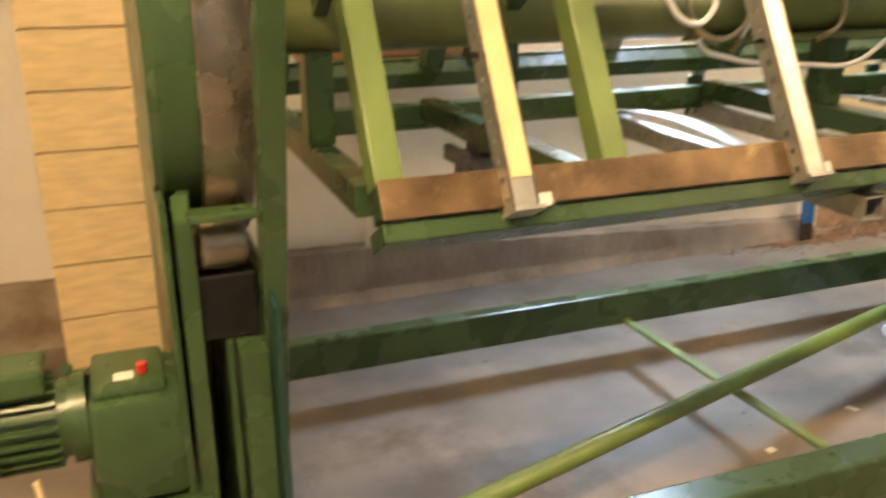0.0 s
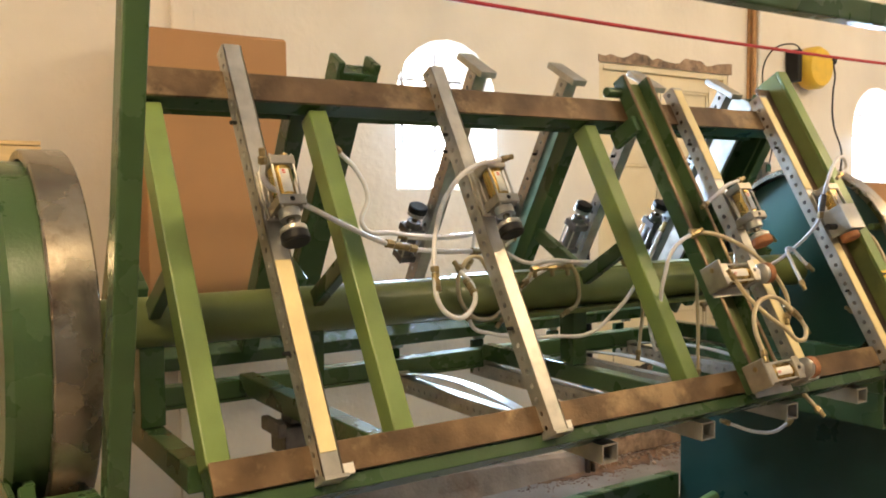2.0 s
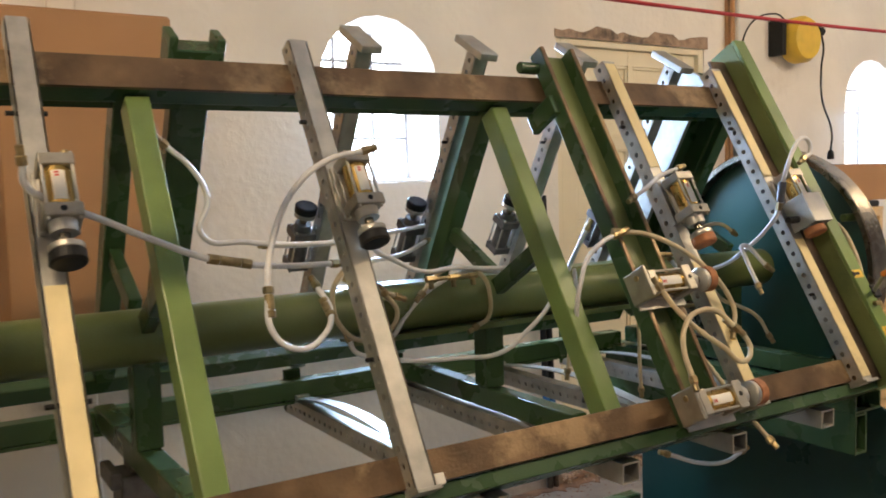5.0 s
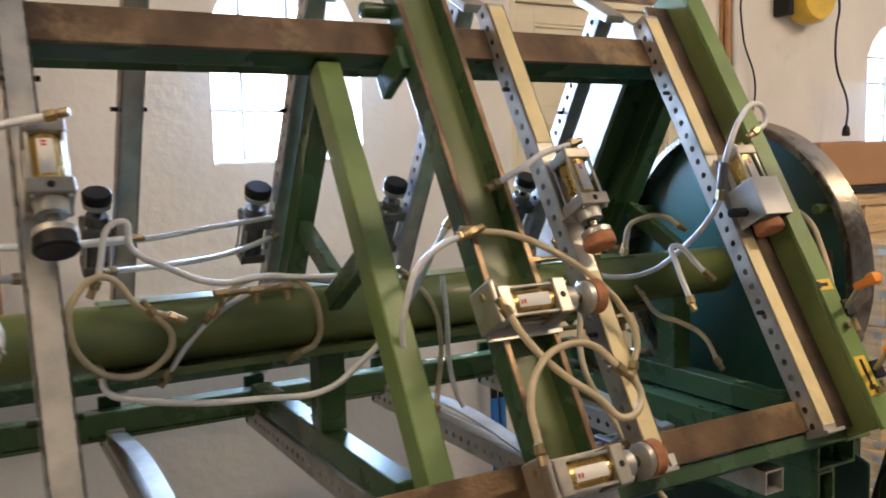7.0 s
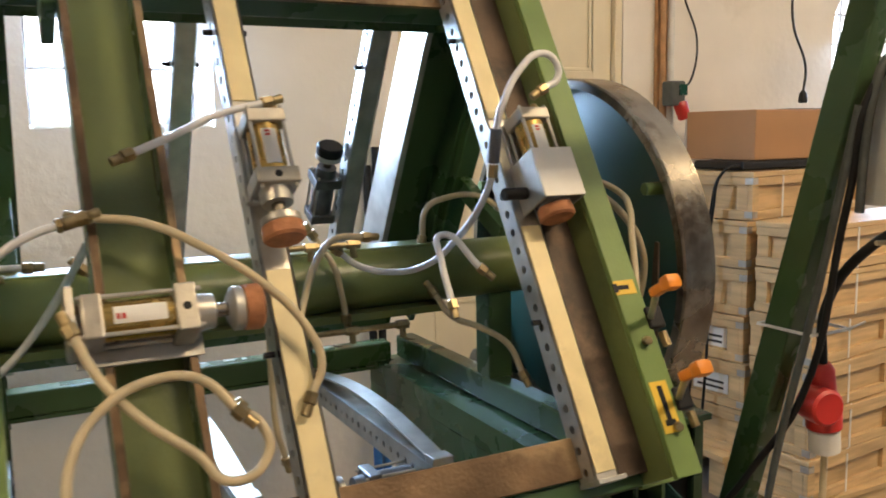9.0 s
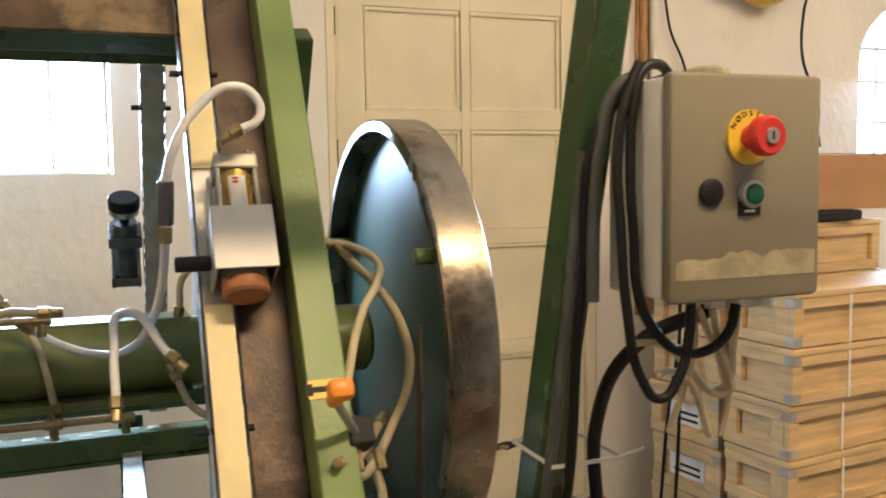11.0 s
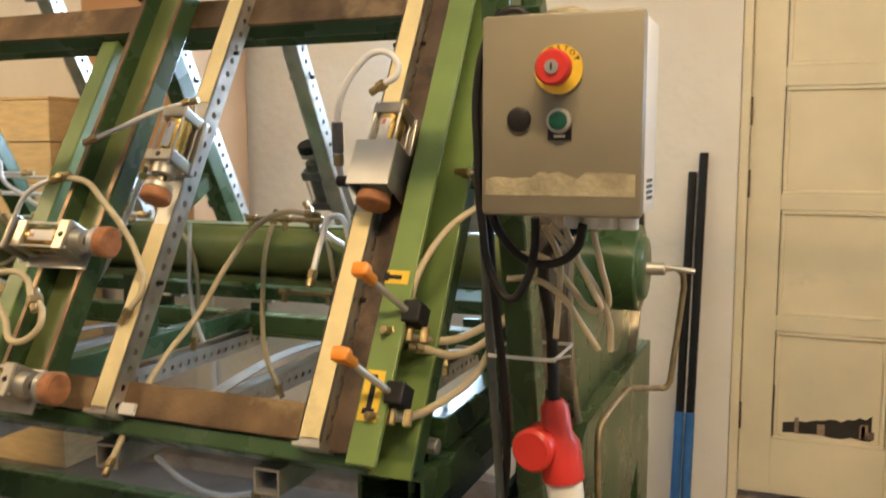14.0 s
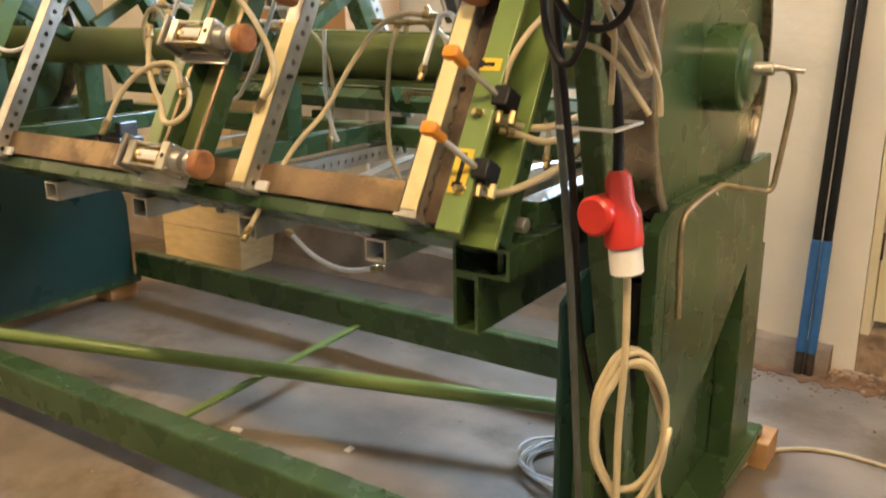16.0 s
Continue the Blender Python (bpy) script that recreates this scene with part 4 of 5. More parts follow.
plug = thing("mains_plug", "red and white five-pin mains plug hanging by its cable", "plug")
pm = along((1.561, -0.24, 0.929), (1.538, -0.245, 1.098)) @ Matrix.Diagonal((0.86, 0.86, 0.80, 1))
part("white_end", lathe([(0.026, 0), (0.032, 0.004), (0.032, 0.054), (0.028, 0.058)], pm, 24), WHITEP, plug, "white plug collar", True)
part("red_body", lathe([(0.028, 0.058), (0.037, 0.062), (0.037, 0.13), (0.027, 0.15), (0.025, 0.20), (0.016, 0.215)], pm, 24), RED, plug, "", True)
part("cover", lathe([(0.033, 0), (0.033, 0.044), (0.028, 0.049)], Matrix.Translation((1.524, -0.236, 1.028)) @ pose(0, 0, 0, 90, 0, -12), 24), RED, plug, "red hinged cover", True)
hose("plug_cable", [(1.539, -0.245, 1.09), (1.535, -0.25, 1.2), (1.545, -0.33, 1.32), (1.60, -0.40, 1.37)], 0.009, BLACK, "thick black cable from the control box to the plug", "cable")
hose("mains_cable", [(1.561, -0.24, 0.935), (1.563, -0.235, 0.8), (1.553, -0.22, 0.6), (1.56, -0.2, 0.3), (1.56, -0.15, 0.02), (1.50, 0.3, 0.008), (1.50, 0.8, 0.008), (1.62, 1.1, 0.008), (2.0, 1.12, 0.008), (2.7, 1.0, 0.008)], 0.0065, HOSEB, "pale mains cable running down and over the floor", "cable")
hose("cable_coil", coil((0, 0, 0), 0.062, 0.135, 4, 0.01, Matrix.Translation((1.545, -0.16, 0.62)) @ pose(0, 0, 0, 90, 0, 38), 2) + [Vector((1.60, -0.14, 0.55)), Vector((1.64, -0.16, 0.35)), Vector((1.66, -0.2, 0.01))], 0.0065, HOSEB, "coil of pale cable hung on the post", "cable")
hose("floor_cable", coil((0, 0, 0), 0.21, 0.155, 5, 0.008, Matrix.Translation((1.15, 0.62, 0.008)), 7), 0.005, HOSEW, "loose coil of thin white cable on the floor", "cable")
hose("post_conduit", [(1.455, -0.36, 1.55), (1.452, -0.30, 1.25), (1.45, -0.22, 0.9), (1.452, -0.16, 0.5), (1.46, -0.10, 0.05)], 0.007, HOSEG, "grey flexible conduit strapped to the post", "conduit")
hose("post_cable", [(1.54, -0.40, 1.63), (1.48, -0.38, 1.60), (1.465, -0.34, 1.40), (1.47, -0.26, 1.05), (1.44, -0.17, 0.88), (1.42, -0.1, 0.75), (1.46, -0.08, 0.55)], 0.0065, BLACK, "black cable strapped to the leaning post", "cable")
tie = thing("cable_tie", "white cable tie round the post", "cable tie")
band = bmesh.new()
for lo, hi in (((1.452, -0.292, 1.166), (1.548, -0.29, 1.171)), ((1.452, -0.176, 1.166), (1.548, -0.174, 1.171)), ((1.45, -0.292, 1.166), (1.4518, -0.174, 1.171)), ((1.5482, -0.292, 1.166), (1.55, -0.174, 1.171))):
    box(band, lo, hi)
part("strap", band, WHITEP, tie)
part("tail", rod((1.54, -0.29, 1.168), (1.575, -0.30, 1.18), 0.002, 6), WHITEP, tie)

# ---------------------------------------------------------------- along the walls
carton = thing("tall_carton", "tall brown cardboard carton standing against the wall", "cardboard box")
part("carton", B((-0.915, 1.40, 1.02), (-0.373, 1.79, 2.13), 0.006), CARD, carton)
part("flap", B((-0.91, 1.41, 2.131), (-0.38, 1.60, 2.135)), CARD, carton)
# shelf is made up, to carry the carton; the pipe hides it
shelf = thing("wall_shelf", "added narrow timber shelf that holds the tall carton", "shelf")
part("board", B((-0.95, 1.38, 0.995), (-0.34, WALL - 0.001, 1.019), 0.003), TIMBER, shelf)


def plank_crate(x0, x1, y0, y1, z1):
    t = thing("pine_crate", "tall crate of pale knotty pine planks", "wooden crate")
    n = 9
    for k in range(n):
        a, b = z1 * k / n, z1 * (k + 1) / n
        part("plank", B((x0, y0, a + 0.002), (x1, y0 + 0.02, b - 0.003), 0.003), PINEH, t)
        part("plank", B((x1 - 0.02, y0 + 0.021, a + 0.002), (x1, y1, b - 0.003), 0.003), PINEH, t)
        part("plank", B((x0, y0 + 0.021, a + 0.002), (x0 + 0.02, y1, b - 0.003), 0.003), PINEH, t)
    part("top", B((x0, y0, z1), (x1, y1, z1 + 0.015), 0.003), PINEH, t)


plank_crate(-1.84, -1.24, 1.52, 1.80, 1.71)


def crate(x0, y0, z0, w, d, h, yaw, worded):
    """A flat crate whose near corner stands at x0, y0: boarded sides, battens, corner plates and one strap."""
    t = thing("shipping_crate", "flat pale pine shipping crate with metal corners and strapping", "wooden crate", "stacked crates")
    m = pose(x0, y0, z0, 0, 0, yaw)
    part("box", B((0.021, 0.021, 0.0), (w - 0.012, d - 0.012, h - 0.024), 0, m), PINE, t)
    part("lid", B((-0.004, -0.004, h - 0.022), (w, d, h - 0.002), 0.003, m), PINE, t)
    for a, b in ((0.0, 0.036), (h - 0.056, h - 0.0225)):
        part("batten", B((0, 0, a), (w, 0.0205, b), 0.002, m), PINE, t)
        part("batten", B((0, 0.0212, a), (0.0205, d, b), 0.002, m), PINE, t)
    for f in (0.0, 0.5, 0.95):
        part("batten", B((f * w, 0.001, 0.0365), (f * w + 0.045, 0.0203, h - 0.0565), 0.002, m), PINE, t)
    for f in (0.0212, d - 0.055):
        part("batten", B((0.001, f, 0.0365), (0.0203, f + 0.05, h - 0.0565), 0.002, m), PINE, t)
    for a in (0.008, h - 0.05):
        part("corner_plate", B((-0.002, -0.002, a), (0.034, -0.0002, a + 0.026), 0.0005, m), GALV, t)
        part("corner_plate", B((-0.002, 0.0, a), (-0.0002, 0.034, a + 0.026), 0.0005, m), GALV, t)
    part("strap", B((0.24 * w, -0.003, 0), (0.24 * w + 0.010, -0.0005, h), 0, m), WHITEP, t)
    if worded:
        note = part("label", B((0.0185, 0.09, 0.045), (0.0208, d - 0.07, h - 0.065), 0, m), PAPER, t, "white paper delivery label")
        for k in range(2):
            part("print_line", B((0.0176, 0.11, 0.06 + 0.024 * k), (0.0184, d - 0.09 - 0.03 * k, 0.07 + 0.024 * k), 0, m), DARK, note)
    return t


rnd = random.Random(12)
for k in range(6):
    crate(2.875 + rnd.uniform(-0.012, 0.012), 1.185 + rnd.uniform(-0.01, 0.01), 0.19 + 0.193 * k, 0.85, 0.33, 0.191, 9 + rnd.uniform(-1.5, 1.5), k in (1, 2))
for k in range(6):
    crate(2.895 + rnd.uniform(-0.012, 0.012), 0.865 + rnd.uniform(-0.01, 0.01), 0.095 + 0.178 * k, 1.0, 0.27, 0.176, 6 + rnd.uniform(-1.5, 1.5), False)
pal = thing("pallet", "low wooden pallet beneath the stacked crates", "pallet", "pallets")
part("deck", B((2.80, 1.215, 0.16), (3.70, 1.70, 0.1885), 0.003), PINE, pal)
for y in (1.22, 1.60):
    part("bearer", B((2.82, y, 0.0), (3.68, y + 0.09, 0.1595), 0.003), PINE, pal)
pal = thing("pallet", "low wooden pallet beneath the stacked crates", "pallet", "pallets")
part("deck", B((2.86, 0.87, 0.07), (3.85, 1.20, 0.094), 0.003), PINE, pal)
for y in (0.88, 1.10):
    part("bearer", B((2.88, y, 0.0), (3.83, y + 0.08, 0.0695), 0.003), PINE, pal)
tray = thing("black_tray", "black plastic tray on top of the crates", "tray")
part("tray", B((2.90, 1.24, 1.349), (3.55, 1.52, 1.385), 0.01), BLACK, tray)
flat = thing("flat_carton", "flat brown cardboard carton on the crates", "cardboard box")
part("carton", B((2.99, 1.27, 1.386), (3.75, 1.66, 1.59), 0.005), CARD, flat)
part("flap", B((3.2, 1.28, 1.5905), (3.74, 1.50, 1.5935), 0.001), BLACK, flat)
for i, (dx, lab_) in enumerate(((0.0, 1), (0.06, 2))):
    hose("hanging_lead", [(2.92, 1.27 - dx * 0.2, 1.37), (2.83, 1.28, 1.345), (2.805, 1.315 - dx * 0.2, 1.2), (2.80, 1.32, 0.95), (2.795, 1.37 - dx, 0.7), (2.79, 1.42 - dx * 1.5, 0.27)], 0.006, BLACK, "black lead hanging down beside the crates", "cable")

WX = -0.035
wp = thing("wall_pipe", "beige pipe and timber strip running up the wall", "pipe")
part("strip", B((2.985 + WX, WALL - 0.022, 0.95), (3.07 + WX, WALL - 0.001, CEIL - 0.01), 0.003), TIMBER, wp, "pale timber strip")
part("pipe", rod((3.045 + WX, WALL - 0.045, 1.5), (3.045 + WX, WALL - 0.045, CEIL - 0.01), 0.016, 16), WHITEP, wp, "", True)
part("pipe", rod((3.0 + WX, WALL - 0.045, 1.2), (3.0 + WX, WALL - 0.045, CEIL - 0.01), 0.014, 16), TIMBER, wp, "", True)
so = thing("wall_socket", "grey-green wall socket with a red plug in it", "socket")
part("socket", B((2.945, WALL - 0.13, 1.62), (3.025, WALL - 0.062, 1.73), 0.008), HOSEG, so)
part("plug", lathe([(0.03, 0), (0.032, 0.01), (0.028, 0.07), (0.02, 0.08)], along((3.01, WALL - 0.11, 1.635), (3.035, WALL - 0.14, 1.5)), 20), RED, so, "red mains plug", True)
part("lid", B((2.985, WALL - 0.137, 1.665), (3.03, WALL - 0.1305, 1.715), 0.002), GREENP, so, "dark green socket lid")
for z in (1.05, 1.22):
    part("clip_box", B((2.985, WALL - 0.06, z), (3.045, WALL - 0.0465, z + 0.07), 0.004), GALV, wp)
hose("wall_cable", [(3.03, WALL - 0.135, 1.56), (3.025, WALL - 0.13, 1.4), (3.0, WALL - 0.12, 0.9), (2.99, WALL - 0.12, 0.4), (2.95, WALL - 0.2, 0.01)], 0.006, WHITEP, "white cable hanging from the socket", "cable")
hose("thin_lead", [(3.02, WALL - 0.11, 1.70), (3.12, WALL - 0.06, 1.74), (3.18, WALL - 0.03, 1.92), (3.09, WALL - 0.03, 2.15), (3.10, WALL - 0.04, 2.4), (3.3, WALL - 0.08, 2.50), (3.45, WALL - 0.08, 2.44)], 0.005, BLACK, "thin black lead on the wall", "cable")
reel = thing("cable_reel", "yellow spring cable reel on the wall", "cable reel")
part("case", lathe([(0.06, 0), (0.13, 0.01), (0.14, 0.03), (0.14, 0.10), (0.12, 0.13)], Matrix.Translation((3.53, WALL - 0.02, 2.36)) @ pose(0, 0, 0, 90, 0, 0), 28), YELLOWP, reel, "", True)
part("mount", B((3.345, WALL - 0.10, 2.26), (3.388, WALL - 0.001, 2.47), 0.006), BLACK, reel)
part("outlet", rod((3.68, WALL - 0.10, 2.42), (3.73, WALL - 0.10, 2.42), 0.03), BLACK, reel, "", True)
hose("reel_lead", [(3.72, WALL - 0.10, 2.42), (3.75, WALL - 0.10, 2.33), (3.70, WALL - 0.12, 2.2), (3.68, WALL - 0.14, 2.0), (3.75, WALL - 0.16, 1.8), (3.735, WALL - 0.164, 1.68)], 0.006, BLACK, "black lead with a plug hanging from the reel", "cable")
lp = thing("lead_plug", "black plug on the end of the hanging lead", "plug")
part("plug", lathe([(0.018, 0), (0.022, 0.01), (0.018, 0.045), (0.008, 0.06)], Matrix.Translation((3.735, WALL - 0.164, 1.63)), 16), BLACK, lp, "", True)
hose("red_cord", [(-2.5, 0.35, 2.13), (-0.6, 0.3, 2.087), (0.8, 0.3, 2.07), (2.1, 0.3, 2.076), (4.5, 0.25, 2.14), (6.3, 0.2, 2.2)], 0.006, ROPE, "red cord stretched across the workshop", "cord")

for dx, top_z, mat_ in ((0.0, 1.402, BLUE), (0.038, 1.471, BLUE)):
    t = thing("steel_pole", "black and blue steel pole leaning on the wall", "pole", "leaning poles")
    a, b = Vector((1.502 + dx, 1.725, 0.0)), Vector((1.525 + dx, 1.818, top_z))
    way = (b - a).normalized()
    part("tip", rod(a, a + way * 0.09, 0.016), RUST, t, "", True)
    part("lower", rod(a + way * 0.09, a + way * 0.52, 0.018), mat_, t, "blue painted lower part", True)
    part("upper", rod(a + way * 0.52, b, 0.016), BLACK, t, "black upper part", True)

# housings of the added, unseen ceiling lamps
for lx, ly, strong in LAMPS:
    t = thing("added_lamp_case", "long ceiling lamp added out of view", "ceiling lamp", "ceiling lamps")
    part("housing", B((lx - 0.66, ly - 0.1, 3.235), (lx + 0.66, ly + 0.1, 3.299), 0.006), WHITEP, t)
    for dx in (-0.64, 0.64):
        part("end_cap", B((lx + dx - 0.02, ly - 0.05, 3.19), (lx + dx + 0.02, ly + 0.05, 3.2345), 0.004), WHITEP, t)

bag = thing("black_bag", "black plastic sack with a yellow label on the floor", "sack")
part("sack", B((2.30, 0.30, 0.0), (2.62, 0.60, 0.22), 0.06), BLACK, bag)

# ---------------------------------------------------------------- hoses
hose("air_hose", [(-1.015, 0.048, 1.602), (-1.011, 0.055, 1.565), (-0.963, 0.065, 1.533), (-0.881, 0.071, 1.496), (-0.796, 0.076, 1.456), (-0.677, 0.077, 1.408), (-0.541, 0.092, 1.386), (-0.404, 0.116, 1.379)], 0.0065, HOSEW, "clear white plastic air hose looping across the press", "hose", "air hoses")
hose("air_hose", [(-0.348, 0.059, 1.622), (-0.423, 0.075, 1.604), (-0.510, 0.064, 1.541), (-0.570, 0.035, 1.445), (-0.599, -0.001, 1.339), (-0.597, -0.018, 1.265), (-0.547, -0.014, 1.227), (-0.474, 0.020, 1.241), (-0.433, 0.070, 1.284), (-0.440, 0.122, 1.330)], 0.0065, HOSEW, "clear white plastic air hose looping across the press", "hose", "air hoses")
hose("air_hose", [(-0.702, 0.304, 1.645), (-0.643, 0.313, 1.593), (-0.613, 0.311, 1.525), (-0.632, 0.307, 1.450), (-0.521, 0.330, 1.424), (-0.356, 0.360, 1.408), (-0.189, 0.399, 1.409)], 0.0065, HOSEW, "clear white plastic air hose looping across the press", "hose", "air hoses")
hose("air_hose", [(1.13, 0.03, 1.595), (1.158, 0.03, 1.612), (1.155, 0.03, 1.64), (1.12, 0.028, 1.655), (1.075, 0.025, 1.625), (1.041, 0.024, 1.57), (1.029, 0.031, 1.52), (1.026, 0.039, 1.448), (1.022, 0.08, 1.385), (1.01, 0.141, 1.325), (0.98, 0.21, 1.268), (0.93, 0.275, 1.249), (0.875, 0.30, 1.263), (0.83, 0.29, 1.295)], 0.0065, HOSEW, "clear white plastic air hose looping across the press", "hose", "air hoses")
hose("air_hose", [(0.345, 0.005, 1.41), (0.278, 0.0, 1.39), (0.231, 0.0, 1.353), (0.206, 0.0, 1.29), (0.203, 0.01, 1.24), (0.21, 0.02, 1.20)], 0.006, HOSEW, "clear white plastic air hose looping across the press", "hose", "air hoses")
hose("air_hose", [(0.36, 0.01, 1.412), (0.43, -0.005, 1.402), (0.505, -0.04, 1.365), (0.58, -0.065, 1.31), (0.635, -0.085, 1.245), (0.652, -0.10, 1.19), (0.63, -0.115, 1.15)], 0.0065, HOSEB, "yellowed plastic air hose curving between fittings", "hose", "air hoses")
hose("air_hose", [(0.318, -0.158, 1.285), (0.342, -0.187, 1.234), (0.388, -0.218, 1.181), (0.440, -0.242, 1.140), (0.477, -0.262, 1.105), (0.527, -0.249, 1.127), (0.524, -0.231, 1.159), (0.503, -0.219, 1.179)], 0.0065, HOSEB, "yellowed plastic air hose curving between fittings", "hose", "air hoses")
hose("air_hose", [(0.495, -0.228, 1.183), (0.458, -0.206, 1.221), (0.400, -0.202, 1.228), (0.337, -0.217, 1.203), (0.299, -0.245, 1.154), (0.290, -0.279, 1.095)], 0.0065, HOSEB, "yellowed plastic air hose curving between fittings", "hose", "air hoses")
hose("air_hose", [(0.634, 0.077, 1.571), (0.555, 0.066, 1.552), (0.488, 0.049, 1.523), (0.425, 0.034, 1.498)], 0.006, HOSEW, "clear white plastic air hose looping across the press", "hose", "air hoses")
hose("air_hose", [(-0.260, 0.330, 1.338), (-0.209, 0.330, 1.447), (-0.195, 0.330, 1.396), (-0.128, 0.330, 1.353), (-0.044, 0.330, 1.318), (0.047, 0.330, 1.321), (0.167, 0.330, 1.311), (0.283, 0.330, 1.307)], 0.0065, HOSEW, "clear white plastic air hose looping across the press", "hose", "air hoses")
hose("air_hose", [(-0.445, 0.400, 1.408), (-0.328, 0.488, 1.397), (-0.144, 0.575, 1.392), (0.023, 0.663, 1.402), (0.230, 0.750, 1.417)], 0.0065, HOSEW, "clear white plastic air hose looping across the press", "hose", "air hoses")
hose("air_hose", [(-0.227, 0.350, 1.354), (-0.098, 0.473, 1.345), (0.054, 0.597, 1.346), (0.203, 0.720, 1.367)], 0.0065, HOSEW, "clear white plastic air hose looping across the press", "hose", "air hoses")
hose("air_hose", [(-0.260, 0.340, 1.159), (-0.254, 0.322, 1.133), (-0.208, 0.305, 1.116), (-0.120, 0.288, 1.099), (0.017, 0.270, 1.090), (0.152, 0.252, 1.093), (0.220, 0.235, 1.143), (0.278, 0.218, 1.203), (0.406, 0.200, 1.409)], 0.0065, HOSEW, "clear white plastic air hose looping across the press", "hose", "air hoses")
hose("air_hose", [(-0.135, 0.320, 1.263), (-0.185, 0.320, 1.284), (-0.251, 0.320, 1.348), (-0.301, 0.320, 1.312), (-0.312, 0.320, 1.261), (-0.289, 0.320, 1.196), (-0.228, 0.320, 1.158), (-0.161, 0.320, 1.173), (-0.132, 0.320, 1.219), (-0.166, 0.320, 1.271)], 0.0065, HOSEB, "yellowed plastic air hose curving between fittings", "hose", "air hoses")
hose("air_hose", [(-0.045, 0.335, 1.262), (0.002, 0.335, 1.308), (0.072, 0.335, 1.321), (0.144, 0.335, 1.295), (0.172, 0.335, 1.227), (0.163, 0.335, 1.174), (0.125, 0.335, 1.155)], 0.0065, HOSEB, "yellowed plastic air hose curving between fittings", "hose", "air hoses")
hose("air_hose", [(0.377, 0.330, 1.293), (0.432, 0.330, 1.237), (0.458, 0.330, 1.144), (0.447, 0.330, 1.029), (0.442, 0.330, 0.991)], 0.006, HOSEB, "yellowed plastic air hose curving between fittings", "hose", "air hoses")
hose("air_hose", [(-0.137, 0.340, 1.150), (-0.091, 0.340, 1.210), (0.002, 0.340, 1.279), (0.122, 0.340, 1.308), (0.221, 0.340, 1.293)], 0.006, HOSEW, "clear white plastic air hose looping across the press", "hose", "air hoses")
hose("air_hose", [(1.063, 0.400, 1.297), (1.074, 0.400, 1.357), (1.123, 0.400, 1.379), (1.208, 0.400, 1.378), (1.252, 0.400, 1.354)], 0.0065, HOSEB, "yellowed plastic air hose curving between fittings", "hose", "air hoses")
hose("air_hose", [(1.050, 0.320, 1.186), (1.074, 0.290, 1.141), (1.124, 0.260, 1.117), (1.174, 0.230, 1.080), (1.189, 0.200, 1.025)], 0.0065, HOSEB, "yellowed plastic air hose curving between fittings", "hose", "air hoses")
hose("air_hose", [(0.793, 0.330, 1.323), (0.832, 0.330, 1.264), (0.847, 0.330, 1.206), (0.855, 0.330, 1.159)], 0.006, HOSEB, "yellowed plastic air hose curving between fittings", "hose", "air hoses")
hose("air_hose", [(1.27, 0.12, 1.425), (1.305, 0.11, 1.42), (1.34, 0.075, 1.395), (1.325, 0.03, 1.37), (1.285, -0.025, 1.33), (1.25, -0.08, 1.255), (1.24, -0.095, 1.21)], 0.0065, HOSEB, "yellowed plastic air hose curving between fittings", "hose", "air hoses")
hose("air_hose", [(1.30, 0.10, 1.40), (1.335, 0.07, 1.36), (1.372, 0.05, 1.29), (1.383, 0.06, 1.21), (1.352, 0.06, 1.135), (1.30, 0.0, 1.095), (1.252, -0.08, 1.118)], 0.0075, HOSEB, "yellowed plastic air hose curving between fittings", "hose", "air hoses")
hose("air_hose", [(1.224, -0.129, 1.154), (1.243, -0.072, 1.134), (1.282, -0.010, 1.121), (1.335, 0.070, 1.141)], 0.0075, HOSEB, "yellowed plastic air hose curving between fittings", "hose", "air hoses")
hose("air_hose", [(1.232, -0.203, 1.026), (1.259, -0.145, 1.012), (1.290, -0.073, 1.022), (1.321, 0.010, 1.051), (1.326, 0.096, 1.085)], 0.0075, HOSEB, "yellowed plastic air hose curving between fittings", "hose", "air hoses")
hose("air_hose", [(0.655, -0.205, 0.872), (0.645, -0.14, 0.93), (0.64, -0.03, 1.03), (0.655, 0.07, 1.11), (0.70, 0.13, 1.225), (0.755, 0.18, 1.312), (0.80, 0.21, 1.333), (0.85, 0.215, 1.33)], 0.0065, HOSEB, "yellowed plastic air hose curving between fittings", "hose", "air hoses")
hose("air_hose", [(0.70, 0.31, 1.30), (0.688, 0.295, 1.24), (0.684, 0.285, 1.15), (0.684, 0.28, 1.05), (0.69, 0.285, 0.97), (0.71, 0.30, 0.90)], 0.006, HOSEB, "yellowed plastic air hose curving between fittings", "hose", "air hoses")
hose("air_hose", [(1.029, 0.089, 1.273), (0.966, 0.125, 1.334), (0.954, 0.099, 1.290), (0.953, 0.060, 1.222)], 0.0065, HOSEW, "clear white plastic air hose looping across the press", "hose", "air hoses")
hose("air_hose", [(0.550, 0.040, 0.788), (0.653, 0.017, 0.749), (0.748, 0.010, 0.736), (0.828, 0.018, 0.749)], 0.006, HOSEW, "clear white plastic air hose looping across the press", "hose", "air hoses")
hose("control_cable", [(1.501, -0.400, 1.644), (1.484, -0.402, 1.610), (1.471, -0.404, 1.551), (1.473, -0.407, 1.470), (1.480, -0.409, 1.377), (1.499, -0.411, 1.296), (1.521, -0.413, 1.275), (1.542, -0.416, 1.297), (1.554, -0.418, 1.341), (1.555, -0.420, 1.382)], 0.0058, BLACK, "black control cable looped beside the control box", "cable", "cables")
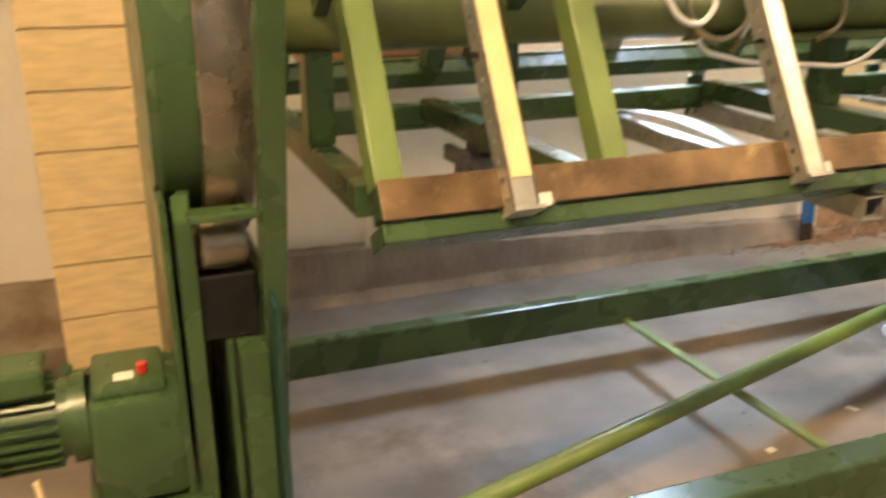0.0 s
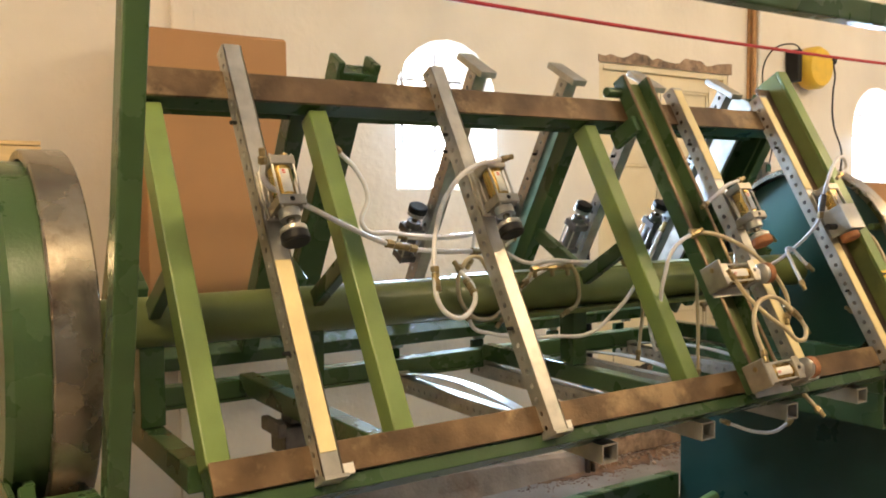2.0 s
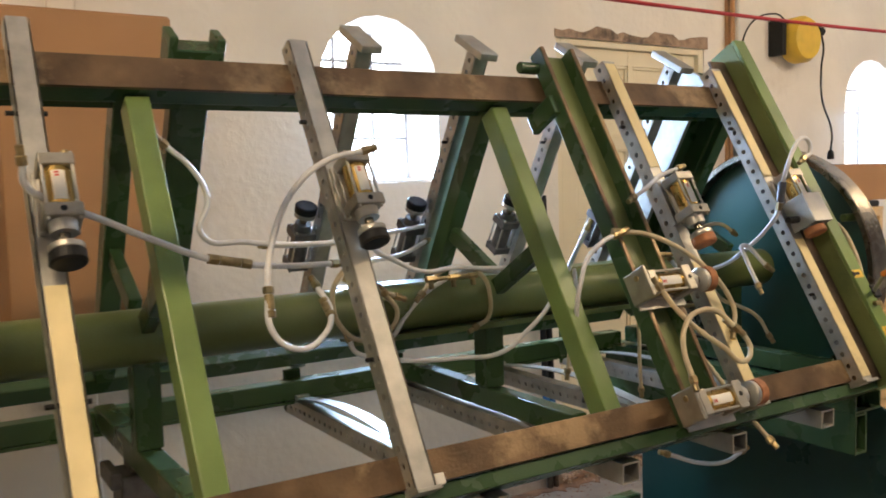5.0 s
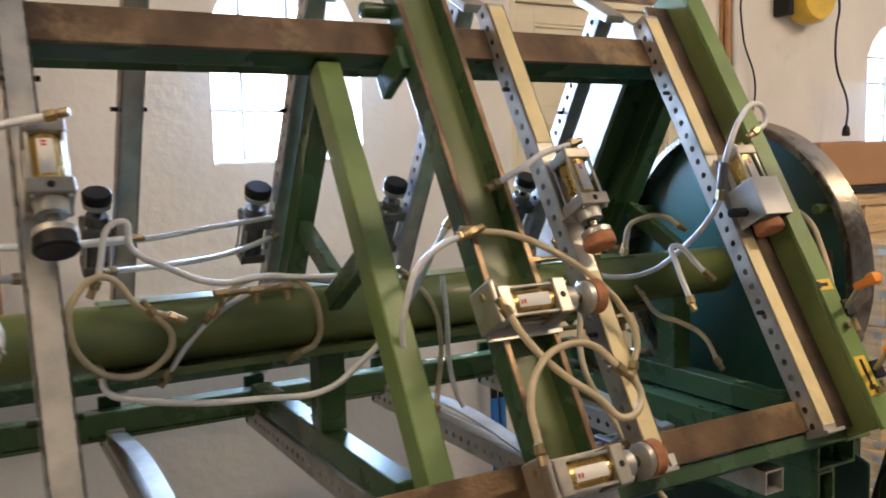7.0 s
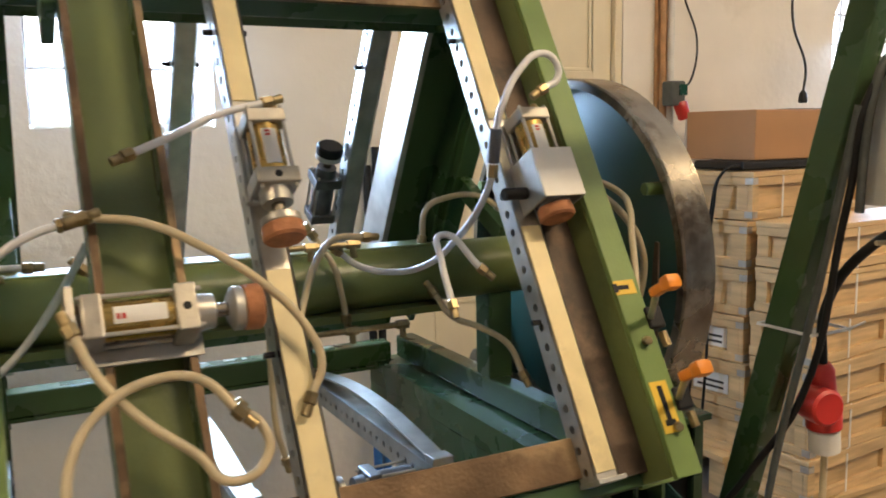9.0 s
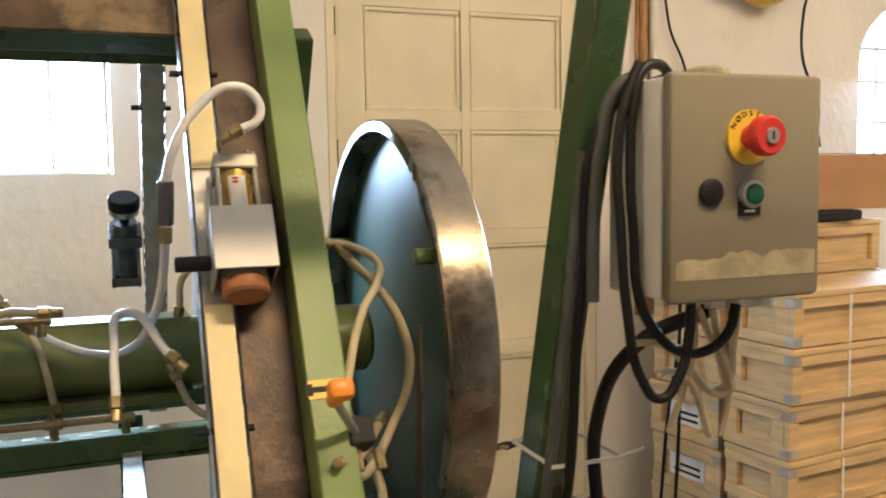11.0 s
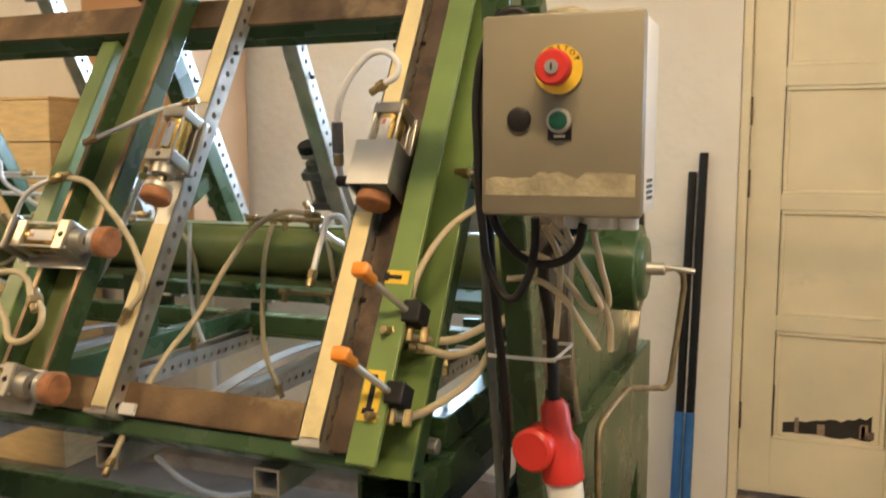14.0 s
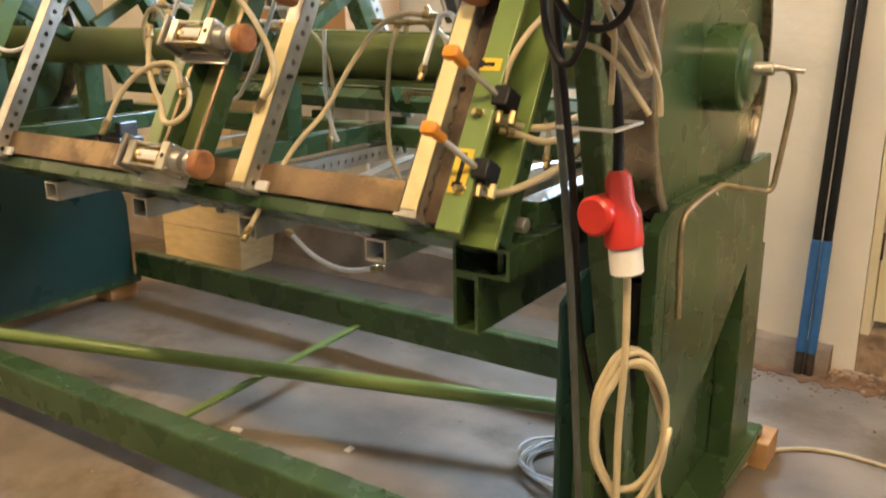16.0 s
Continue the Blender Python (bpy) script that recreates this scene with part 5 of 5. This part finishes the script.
hose("control_cable", [(1.542, -0.400, 1.627), (1.526, -0.402, 1.642), (1.504, -0.404, 1.637), (1.491, -0.405, 1.599), (1.485, -0.407, 1.535), (1.488, -0.409, 1.459), (1.494, -0.411, 1.389), (1.510, -0.413, 1.356), (1.542, -0.415, 1.328), (1.580, -0.416, 1.325), (1.609, -0.418, 1.346), (1.616, -0.420, 1.376)], 0.0058, BLACK, "black control cable looped beside the control box", "cable", "cables")
hose("conduit", [(1.510, -0.390, 1.634), (1.482, -0.383, 1.618), (1.469, -0.375, 1.569), (1.464, -0.367, 1.485), (1.466, -0.360, 1.381)], 0.0075, HOSEG, "grey flexible conduit running down the leaning post", "cable", "cables")
hose("signal_cable", [(1.572, -0.410, 1.373), (1.598, -0.397, 1.337), (1.628, -0.385, 1.289), (1.643, -0.373, 1.245), (1.643, -0.360, 1.206)], 0.0042, HOSEB, "grey control cable hanging below the control box", "cable", "cables")
hose("signal_cable", [(1.591, -0.410, 1.371), (1.606, -0.403, 1.332), (1.627, -0.396, 1.286), (1.634, -0.389, 1.267), (1.621, -0.381, 1.262), (1.590, -0.374, 1.292), (1.556, -0.367, 1.324), (1.511, -0.360, 1.329)], 0.0042, HOSEB, "grey control cable hanging below the control box", "cable", "cables")
hose("signal_cable", [(1.627, -0.410, 1.367), (1.635, -0.393, 1.319), (1.642, -0.377, 1.275), (1.635, -0.360, 1.259)], 0.0042, HOSEB, "grey control cable hanging below the control box", "cable", "cables")
hose("signal_cable", [(1.564, -0.410, 1.372), (1.580, -0.393, 1.330), (1.576, -0.377, 1.269), (1.569, -0.360, 1.218)], 0.0042, HOSEB, "grey control cable hanging below the control box", "cable", "cables")
hose("signal_cable", [(1.515, -0.410, 1.301), (1.549, -0.397, 1.300), (1.583, -0.385, 1.277), (1.608, -0.373, 1.239), (1.627, -0.360, 1.206)], 0.0042, HOSEB, "grey control cable hanging below the control box", "cable", "cables")

# brass fittings where the air hoses end
for ob in [o for o in scene.objects if o.name.split(".")[0] == "air_hose"]:
    pts = [Vector(p.co) for p in ob.data.splines[0].bezier_points]
    for a, b in ((pts[0], pts[1]), (pts[-1], pts[-2])):
        way = (a - b).normalized()
        t = thing("hose_fitting", "small brass push-in fitting on a hose end", "fitting", "hose fittings")
        part("nut", rod(a - way * 0.004, a + way * 0.014, 0.0105, 6), BRONZE, t)
        part("sleeve", rod(a + way * 0.0145, a + way * 0.032, 0.0075, 10), BRONZE, t, "", True)

# a dark coupling in the hose of the end cylinder
t = thing("hose_coupling", "dark steel quick coupling in a clear hose", "coupling")
part("sleeve", rod((1.029, 0.031, 1.525), (1.027, 0.038, 1.465), 0.0115, 16), DARKMETAL, t, "", True)
part("nut", rod((1.027, 0.038, 1.464), (1.026, 0.041, 1.44), 0.0105, 6), BRONZE, t, "brass nut")

# brass couplings in the loops of the two left cylinders
for a, b in (((-0.69, 0.077, 1.412), (-0.60, 0.084, 1.394)), ((-0.596, 0.004, 1.355), (-0.599, -0.012, 1.295)), ((-0.437, 0.06, 1.272), (-0.436, 0.10, 1.305)), ((0.352, 0.006, 1.412), (0.318, 0.003, 1.403))):
    a, b = Vector(a), Vector(b)
    t = thing("hose_coupling", "dull brass coupling joining two air hoses", "coupling", "hose couplings")
    part("sleeve", rod(a.lerp(b, 0.25), a.lerp(b, 0.75), 0.0098, 14), BRONZE, t, "", True)
    part("nut", rod(a, a.lerp(b, 0.24), 0.0115, 6), BRONZE, t)
    part("nut", rod(a.lerp(b, 0.76), b, 0.0115, 6), BRONZE, t)

# brass air lines lying along the pipe, with tees
for x0, x1, y, z in ((0.66, 0.86, 0.262, 1.312), (0.72, 0.98, 0.30, 1.135), (-0.05, 0.10, 0.30, 1.30)):
    t = thing("air_manifold", "thin dull brass air line with tees along the pipe", "air line", "brass air lines")
    part("tube", rod((x0, y, z), (x1, y, z), 0.006, 10), BRONZE, t, "", True)
    for f in (0.06, 0.52, 0.94):
        x = x0 + (x1 - x0) * f
        tee = part("tee", rod((x - 0.014, y, z), (x + 0.014, y, z), 0.0095, 6), BRONZE, t)
        part("tee_branch", rod((x, y, z - 0.002), (x, y - 0.004, z - 0.026), 0.007, 8), BRONZE, tee)

# stencilled paint marks on the rear rail, and scrapes
rnd = random.Random(21)
marks = thing("stencil_marks", "worn yellowish stencil marks on the rear rail", "markings")
for k in range(11):
    x = 0.52 + 0.055 * k + rnd.uniform(-0.01, 0.01)
    s = -0.506 + rnd.uniform(-0.012, 0.012)
    part("mark", B((x, s - 0.011, 0.2938), (x + rnd.uniform(0.012, 0.034), s + 0.011, 0.2948), 0, PAN[2]), RESIDUE, marks)

# crumbs and paper scraps on the floor
scraps = bmesh.new()
for _ in range(160):
    x, y, r = rnd.uniform(-1.6, 1.6), rnd.uniform(-0.4, 1.7), rnd.uniform(0.002, 0.007)
    bmesh.ops.create_icosphere(scraps, subdivisions=1, radius=r, matrix=pose(x, y, r * 0.3, 0, 0, rnd.uniform(0, 180)) @ Matrix.Diagonal((1.6, 0.8, 0.4, 1)))
tagged(part("floor_crumbs", scraps, REVEAL), "dark crumbs and grit scattered on the concrete floor", "debris", kind="stuff")
for x, y, a in ((0.05, 0.25, 20), (-0.35, 0.12, 60), (0.45, 0.35, 100)):
    t = thing("paper_scrap", "small crumpled scrap of white paper on the floor", "paper", "paper scraps")
    part("scrap", B((-0.02, -0.011, 0.001), (0.02, 0.011, 0.007), 0.003, pose(x, y, 0, 6, 8, a)), PAPER, t)
# two short leads hanging behind the middle bar
hose("air_hose", [(0.455, 0.31, 1.29), (0.458, 0.30, 1.20), (0.462, 0.30, 1.09), (0.48, 0.30, 1.02), (0.495, 0.30, 0.99)], 0.006, HOSEW, "clear white plastic air hose looping across the press", "hose", "air hoses")
